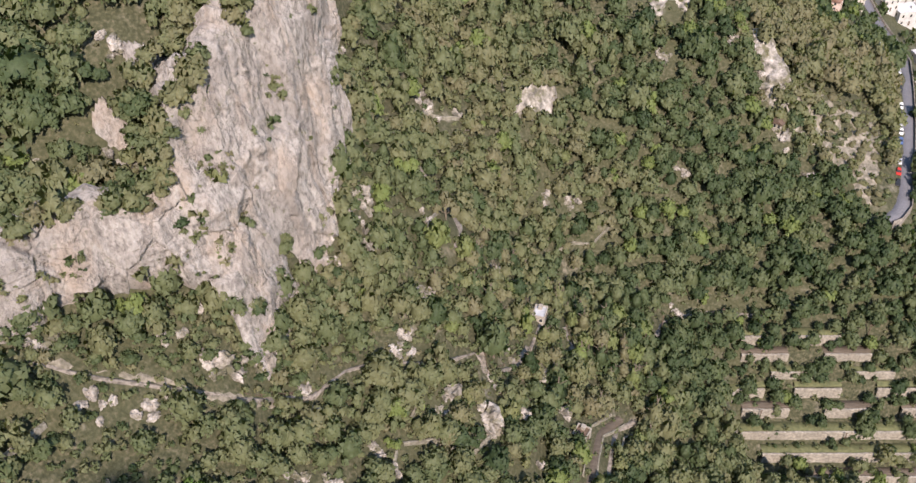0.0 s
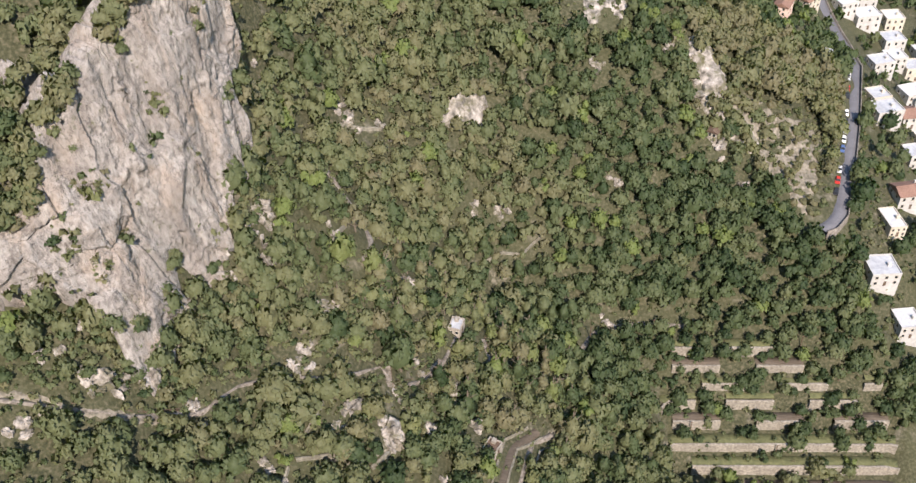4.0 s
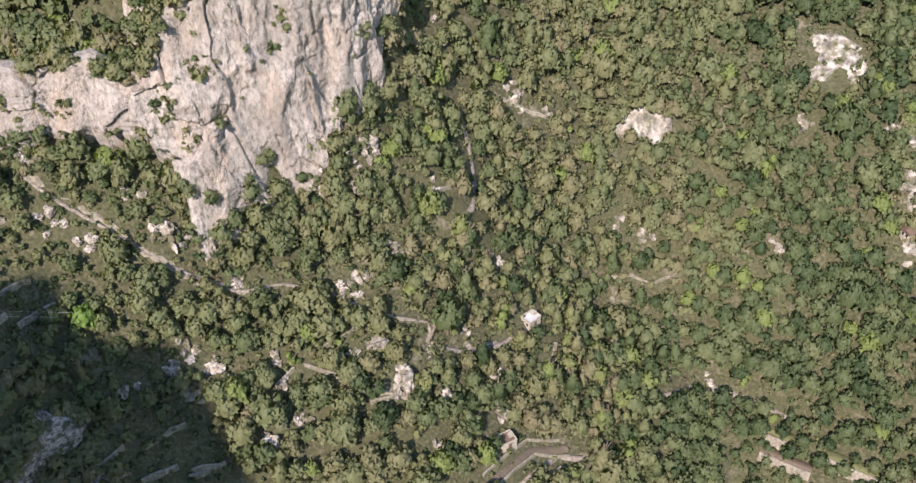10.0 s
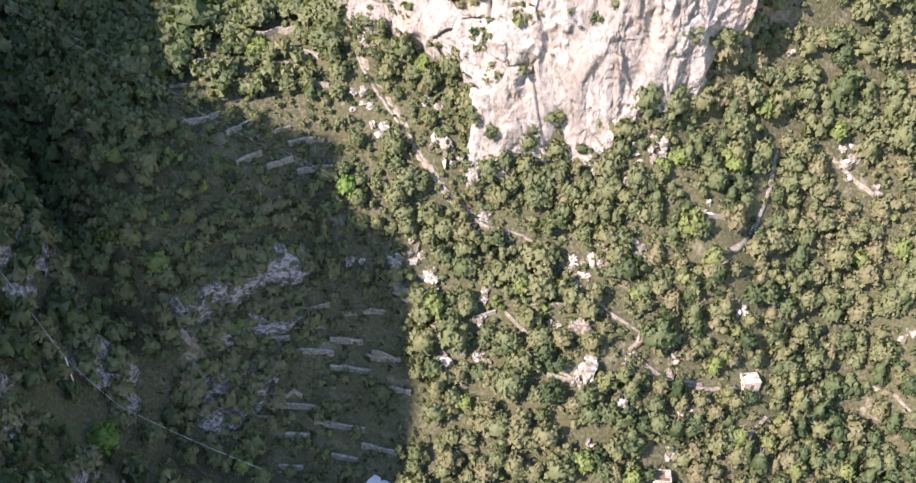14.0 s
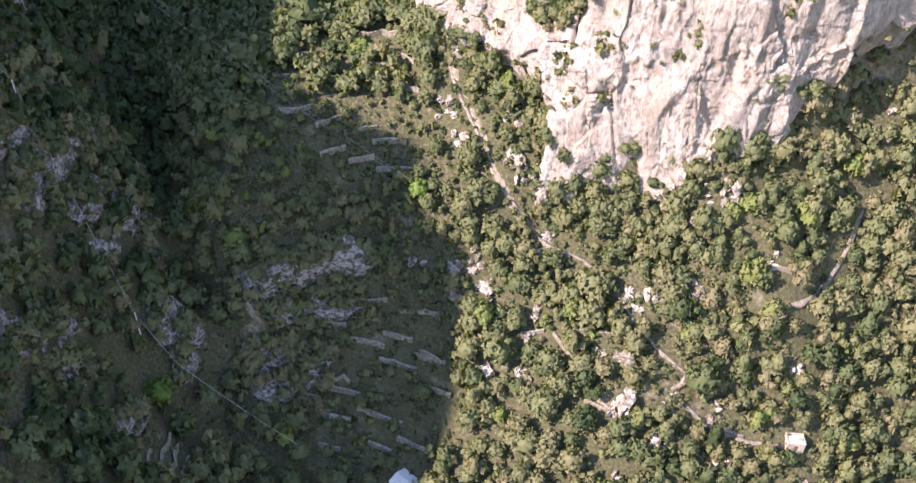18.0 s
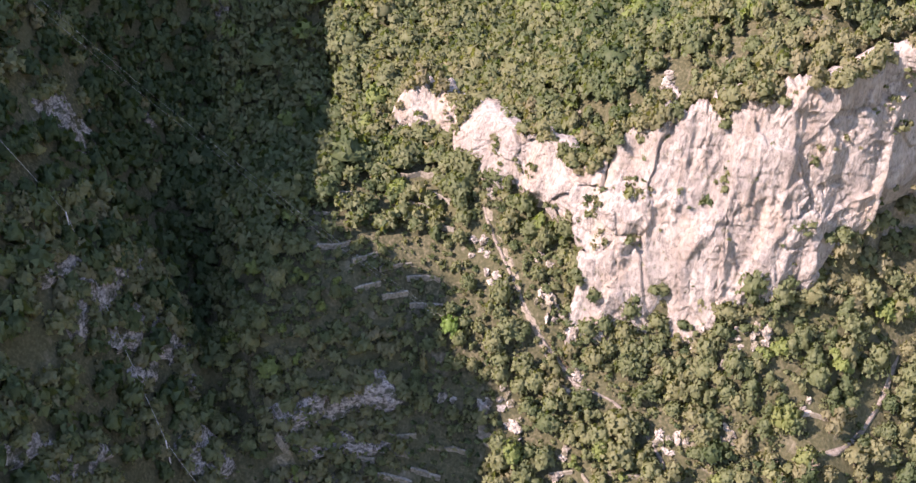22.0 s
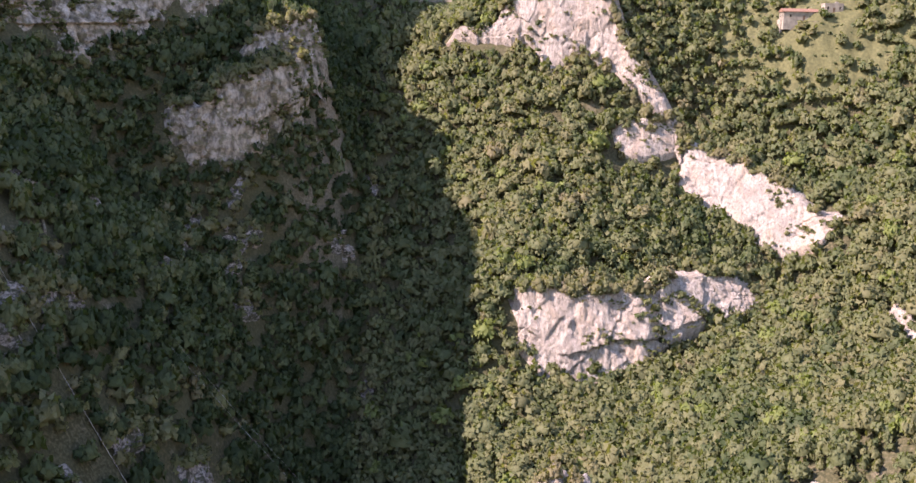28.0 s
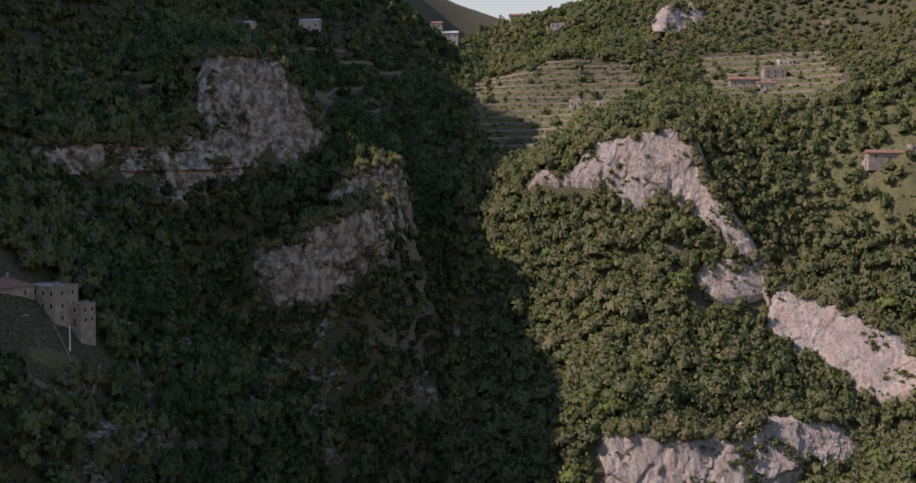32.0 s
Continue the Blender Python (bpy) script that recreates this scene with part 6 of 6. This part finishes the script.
def wood_spots(x, y, seed):
    r = np.random.default_rng(seed)
    n = len(x)
    z = ground_z(x, y)
    zone = fbm(x / 38, y / 38, x * 0, 3, 2)
    tint = np.clip(0.48 + 0.3 * zone + r.normal(size=n) * 0.12, 0, 0.95)
    edge = x - 52 - 0.16 * (262 - y) + 34 * fbm(x / 45, y / 45, x * 0, 3, 71)
    lush = (y > 205) & (r.uniform(size=n) < np.clip(0.5 + edge / 44, 0, 1)) & ~inside(x, y, EAST_ROCKS)
    green = (x < -85) & (y > 60)
    tint = np.where(green, 0.38 + 1.0 * (tint - 0.48), tint).clip(0, 1)
    tint = np.where(lush, np.clip(0.2 + 0.13 * r.normal(size=n), 0, 0.45), tint)
    tint = np.where(r.uniform(size=n) < 0.05, 1.0, tint)
    kind = r.choice([0, 1, 2, 3, 4, 7, 8], n)
    firs = np.clip(0.5 + 1.6 * fbm(x / 26, y / 26, x * 0, 2, 83), 0, 1) * (x > -28) * (x < 92) * (y > 172)
    kind = np.where(r.uniform(size=n) < 0.45 * firs, r.choice([5, 6], n), kind)
    dry = inside(x, y, EAST_ROCKS)
    small = inside(x, y, STONY) | (r.uniform(size=n) < 0.15)
    tint = np.where(dry, np.clip(0.72 + 0.1 * r.normal(size=n), 0.4, 0.9), tint)
    kind = np.where(small, r.choice([9, 10, 8], n), kind)
    rad = r.uniform(2.4, 4.2, n) * np.where(r.uniform(size=n) < 0.10, 1.3, 1) * np.where(small, 0.62, 1) * np.where((kind == 5) | (kind == 6), 1.12, 1) * np.where(green, r.uniform(0.95, 1.45, n), 1)
    rad = np.where(inside(x, y, BENCH) | ((x < -262) & (y > 150)), rad * 0.7, rad)
    for c in CLIFFS:
        if c[0] in ("cliff_upper", "cliff_prong", "tower_low", "tower_high"):
            rad = np.where(near_line(x, y, [(p[0] + 7, p[1]) for p in c[1]], 6.5), rad * 0.5, rad)
    rad = np.where(inside(x, y, TERRACES[0][0]), rad * 0.75, rad)
    tall = r.uniform(1.15, 1.75, n) * np.where(lush, 1.0, 1) * np.where((kind == 5) | (kind == 6), 0.74, 1)
    tall = np.where(green, r.uniform(0.95, 1.2, n), tall)
    tint = np.where((kind == 5) | (kind == 6), np.clip(0.34 + 0.1 * r.normal(size=n), 0.15, 0.6), tint)
    # darker leaf tint on the shaded side, shade put into the colour
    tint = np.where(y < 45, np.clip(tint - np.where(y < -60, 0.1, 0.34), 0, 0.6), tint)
    return np.stack([x, y, z - 0.1, rad, tall, kind, tint], -1)


def keep_near(x, y):
    s = slope_at(x, y)
    k = np.where(s > 4.5, 0.75, np.where(s > 3.0, 0.85, 1.0)) * open_ground(x, y)
    k = np.where(inside(x, y, EAST_ROCKS), k * 0.85, k)
    k = np.where(inside(x, y, STONY), k * 0.8, k) * np.where((x < -262) & (y > 150), 0.95, 1)
    gap = fbm(x / 22, y / 22, x * 0, 3, 31)
    k = np.where(inside(x, y, BENCH), k * 0.8, k) * np.where((y < 62) & (gap > 0.1), 0.7, 1)
    return k * np.where(gap > 0.5, 0.75, 1) * inside(x, y, SEEN)


def keep_far(x, y):
    inner = ~inside(x, y, SEEN) | ((x > -335) & (x < 205) & (y > -110) & (y < 365))
    s = slope_at(x, y)
    return np.where(inner, 0, np.where(s > 2.2, 0.3, 0.92)) * open_ground(x, y)


x, y = scatter(-335, 205, -110, 365, 3.95, keep_near, 3)
spots = wood_spots(x, y, 5)
single = (x > -8) & (x < 58) & (y > 150) & (y < 226)
south, north = y < 45, (y >= 45) & (x > -112) & ~single
stuff_of_trees("woodland", spots[north], FINE, "mixed olive-green woodland on the sunny valley side")
stuff_of_trees("woodland", spots[~south & ~north & ~single], MEDIUM, "dense green woodland between the cliffs")
stuff_of_trees("woodland", spots[south], COARSE, "woodland on the shaded side of the gorge, leaves tinted darker for shade")
x, y = scatter(-800, 420, -180, 560, 4.5, keep_far, 4)
far = wood_spots(x, y, 6)
far[:, 3] *= 0.82
far[:, 4] *= 0.9
TINY = [crown_template(rng, k, 30) for k in KINDS]
SMALL = [crown_template(rng, k, 36) for k in KINDS]
stuff_of_trees("far_woodland", far, SMALL, "distant scrub and woodland on the upper slopes")


r = np.random.default_rng(21)
x, y = scatter(-120, 205, 20, 365, 3.0, lambda a, b: 0.6 * inside(a, b, SEEN) * ~near_line(a, b, STAIR_WAY, 1.2) * ~near_line(a, b, ROAD, 4.0) * (1 - 0.3 * inside(a, b, TERRACES[0][0])), 22)
n = len(x)
under = np.c_[x, y, ground_z(x, y), r.uniform(.6, 1.4, n), r.uniform(.8, 1.3, n), r.choice([0, 3, 8, 9, 10], n), np.clip(r.normal(.45, .16, n), 0, .9)]
stuff_of_trees("undergrowth", under, TINY, "low scrub and undergrowth between the trees", "scrub")
x, y = scatter(-335, -85, -110, 330, 3.4, lambda a, b: 0.85 * inside(a, b, SEEN) * open_ground(a, b) * ((b > 60) | (a < -130)), 35)
n = len(x)
# young trees below y 45 get a darker tint for the shade there
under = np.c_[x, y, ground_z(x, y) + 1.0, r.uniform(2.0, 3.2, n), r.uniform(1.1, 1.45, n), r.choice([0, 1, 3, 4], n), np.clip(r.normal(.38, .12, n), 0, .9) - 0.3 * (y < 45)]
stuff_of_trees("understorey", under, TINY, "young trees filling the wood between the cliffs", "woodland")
STAIR_SIDE = [(-92, 127), (-60, 132), (-28, 146), (4, 158), (36, 186), (36, 214), (12, 214), (-14, 190), (-36, 172), (-48, 160), (-62, 150), (-90, 138)]
x, y = scatter(-92, 36, 126, 215, 2.0, lambda a, b: 0.66 * inside(a, b, STAIR_SIDE) * ~near_line(a, b, STAIR_WAY, 0.35), 27)
n = len(x)
under = np.c_[x, y, ground_z(x, y), r.uniform(.6, 1.6, n), r.uniform(.8, 1.4, n), r.choice([0, 3, 8, 9, 10], n), np.clip(r.normal(.42, .18, n), 0, 1)]
stuff_of_trees("path_scrub", under, TINY, "low scrub beside the stairway", "scrub")
x, y = scatter(-300, 120, -110, 330, 2.7, lambda a, b: 0.6 * inside(a, b, SEEN) * (slope_at(a, b) > 2.6) * (open_ground(a, b)), 29)
n = len(x)
# scrub tint lowered below y 45, shade mixed into the leaf colour
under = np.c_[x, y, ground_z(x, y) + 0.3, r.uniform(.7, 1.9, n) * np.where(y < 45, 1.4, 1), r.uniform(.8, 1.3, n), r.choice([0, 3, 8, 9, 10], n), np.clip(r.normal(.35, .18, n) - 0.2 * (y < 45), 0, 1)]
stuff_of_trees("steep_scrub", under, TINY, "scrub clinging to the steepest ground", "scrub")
FACE_FOOT = [(p[0] + 4, p[1] - 4) for p in CLIFFS[0][1][2:24]]
x, y = scatter(-112, -16, 112, 240, 2.4, lambda a, b: 0.75 * near_line(a, b, FACE_FOOT, 5.5) * ~near_line(a, b, STAIR_WAY, 1.6) * ~near_line(a, b, CLIFFS[0][1], 0.8), 33)
n = len(x)
under = np.c_[x, y, ground_z(x, y), r.uniform(1.2, 2.3, n), r.uniform(.9, 1.4, n), r.choice([0, 1, 3, 8, 9], n), np.clip(r.normal(.3, .16, n), 0, .9)]
stuff_of_trees("foot_scrub", under, MEDIUM, "leafy green scrub along the foot of the tall face", "scrub")
x, y = scatter(-112, 12, 62, 130, 2.1, lambda a, b: 0.45 * inside(a, b, BENCH), 25)
n = len(x)
under = np.c_[x, y, ground_z(x, y), r.uniform(.6, 1.5, n), r.uniform(.8, 1.3, n), r.choice([0, 3, 8, 9, 10], n), np.clip(r.normal(.3, .16, n), 0, .9)]
stuff_of_trees("bench_scrub", under, TINY, "dense low scrub on the old terraces above the gorge", "scrub")


def on_riser(a, b):
    """Where the steps between the terraces of the high fields are."""
    z, hit = unstepped(a, b), np.zeros(len(a), bool)
    for poly, rise in TERRACES[1:4]:
        f = z / rise - np.floor(z / rise)
        hit |= inside(a, b, poly) & (f > 0.64) & (f < 0.92)
    return hit


x, y = scatter(-510, -235, 36, 300, 1.7, lambda a, b: 0.8 * on_riser(a, b) + 0.035 * (inside(a, b, TERRACES[1][0]) | inside(a, b, TERRACES[2][0]) | inside(a, b, TERRACES[3][0])), 23)
n = len(x)
under = np.c_[x, y, ground_z(x, y), r.uniform(.65, 1.15, n) * np.where(r.uniform(size=n) < 0.06, 2.0, 1), r.uniform(.6, 1.0, n), r.choice([3, 9, 10], n), np.clip(r.normal(.3, .18, n), 0, .9)]
stuff_of_trees("field_scrub", under, TINY, "low hedges and vines along the steps of the hillside fields", "scrub")


# ---- single trees round the stairway ----
def tree_thing(k):
    """One tree: a trunk with limbs and a crown of leaf tufts, a metre in radius."""
    kind = KINDS[k]
    name, lab = {"round": ("oak_tree", "round-crowned evergreen oak with olive-green leaves on the slope"), "pine": ("pine_tree", "upright dark pine tree on the wooded slope"),
                 "open": ("olive_tree", "open-crowned grey-green olive tree on the slope"), "shrub": ("shrub", "low dense green shrub on the slope")}[kind]
    root = tagged(new(name), lab, "shrub" if kind == "shrub" else "tree", "trees round the stairway")
    bm = bmesh.new()
    high = 2.2 if kind == "pine" else (0.4 if kind == "shrub" else 0.9)
    bmesh.ops.create_cone(bm, segments=7, radius1=.09, radius2=.035, depth=high + .5, matrix=Matrix.Translation((0, 0, high / 2 - .25)))
    g = random.Random(k)
    for n in range(4):
        a, z0 = g.uniform(0, 6.28), g.uniform(.3, .8) * high
        way = Vector((math.cos(a), math.sin(a), .8))
        m = Matrix.Translation(Vector((0, 0, z0)) + way * .22) @ way.to_track_quat("Z", "Y").to_matrix().to_4x4()
        bmesh.ops.create_cone(bm, segments=5, radius1=.035, radius2=.012, depth=.6, matrix=m)
    part("trunk", bm, bark, root)
    v, f, vn = FINE[k]
    crown = new("crown", mesh_from("crown", v, f, leaves_single, None, vn))
    crown.parent = root
    return root


bases, homes = {}, {}
for sx, sy, sz, rad, tall, kind, tint in spots[single][:300]:
    m = pose(sx, sy, sz, 0, 0, (sx * 77 + sy * 31) % 360) @ Matrix.Diagonal((rad, rad, rad * tall, 1))
    k = int(kind)
    if k in bases:
        copy_thing(bases[k], m)
    else:
        bases[k] = tree_thing(k)
        homes[k] = m
for k, m in homes.items():
    bases[k].matrix_basis = m
fresh_leaves = leaf_material("fresh_green_leaves", [(0.0, (0.105, 0.18, 0.042)), (1.0, (0.125, 0.20, 0.05))], True)
for sx, sy, rad, tall, k, mat, lab in ((-18, 39.5, 4.6, 1.3, 0, fresh_leaves, "round fresh-green tree standing out on the shaded bank"), (-55, 117, 3.4, 1.5, 1, fresh_leaves, "fresh-green tree at the edge of the shade"),
                                       (-49.5, 108.2, 2.3, 1.9, 5, leaves_single, "tall sunlit pine at the edge of the old terraces")):
    root = tree_thing(k)
    tagged(root, lab, "tree")
    root.matrix_basis = pose(sx, sy, gz(sx, sy) - 0.2) @ Matrix.Diagonal((rad, rad, rad * tall, 1))
    next(c for c in root.children if c.name.startswith("crown")).data.materials[0] = mat
rest = spots[single][300:]
if len(rest):
    stuff_of_trees("woodland", rest, FINE, "mixed olive-green woodland round the stairway")


# ---- scrub on the faces ----
led = np.array(LEDGES)
r = np.random.default_rng(12)
led = np.c_[led, r.uniform(0.5, 1.0, len(led)) * np.where(r.uniform(size=len(led)) < 0.25, 2.0, 1), r.uniform(0.8, 1.2, len(led)), r.choice([0, 3, 7, 9, 10], len(led)), np.clip(r.normal(0.5, 0.2, len(led)), 0, 0.9)]
led[:, 2] -= 0.3
rims = np.array(RIMS)
rims = np.c_[rims, r.uniform(1.6, 3.2, len(rims)), r.uniform(1.0, 1.6, len(rims)), r.choice([0, 1, 2, 3, 4], len(rims)), np.clip(r.normal(.64, .14, len(rims)), 0, .85)]
rims[:, 2] -= 0.8

# groves on the ledges of the tall face
grove = []
for cx, cy, cz, half in ((-68, 156, 176, 6), (-64, 158, 178, 5), (-63, 163, 186, 5), (-65, 166, 191, 4.5), (-33.8, 208.7, 170.5, 4.6), (-42.6, 174.4, 146, 3.4), (-44.4, 182.6, 171.5, 2), (-55, 170.8, 182.6, 1.8), (-54, 175.5, 189.5, 1.8),
                         (-91.6, 137, 172.6, 1.8), (-51, 154.5, 148, 4), (-46.6, 157.5, 143.6, 2.8), (-44.8, 166.5, 144.4, 2.4), (-33, 218.5, 167.5, 3.2), (-34, 199.6, 157, 3), (-46.3, 188.5, 195.8, 2), (-39, 184, 143, 3), (-36, 181, 138, 2),
                         (-183.6, 129.2, 222, 1.7), (-201, 194, 225.4, 2), (-174.6, 136, 197.6, 2), (-176, 119.6, 196.4, 2), (-287, 129.7, 328, 2.3), (-283.5, 138.8, 323, 2.2), (-235, 200.9, 258.3, 1.5), (-246, 191, 268, 1.7), (-149, 246, 218, 3), (-157, 244, 219, 2.6)):
    for _ in range(int(half * 3.2)):
        grove.append((cx + r.normal() * half * .42, cy + r.normal() * half * .42, cz + r.uniform(-1.8, .3), r.uniform(1.5, 2.7) * (0.7 if half < 2.8 else 1), r.uniform(.9, 1.4), r.choice([0, 1, 2, 3]), np.clip(r.normal(.35, .15), 0, .8)))
stuff_of_trees("ledge_scrub", led, TINY, "tufts of dry scrub on small ledges of the limestone cliffs", "scrub")
led = np.concatenate([rims, np.array(grove)])
stuff_of_trees("cliff_scrub", led, COARSE, "dry green scrub rooted on ledges of the limestone cliffs", "scrub")
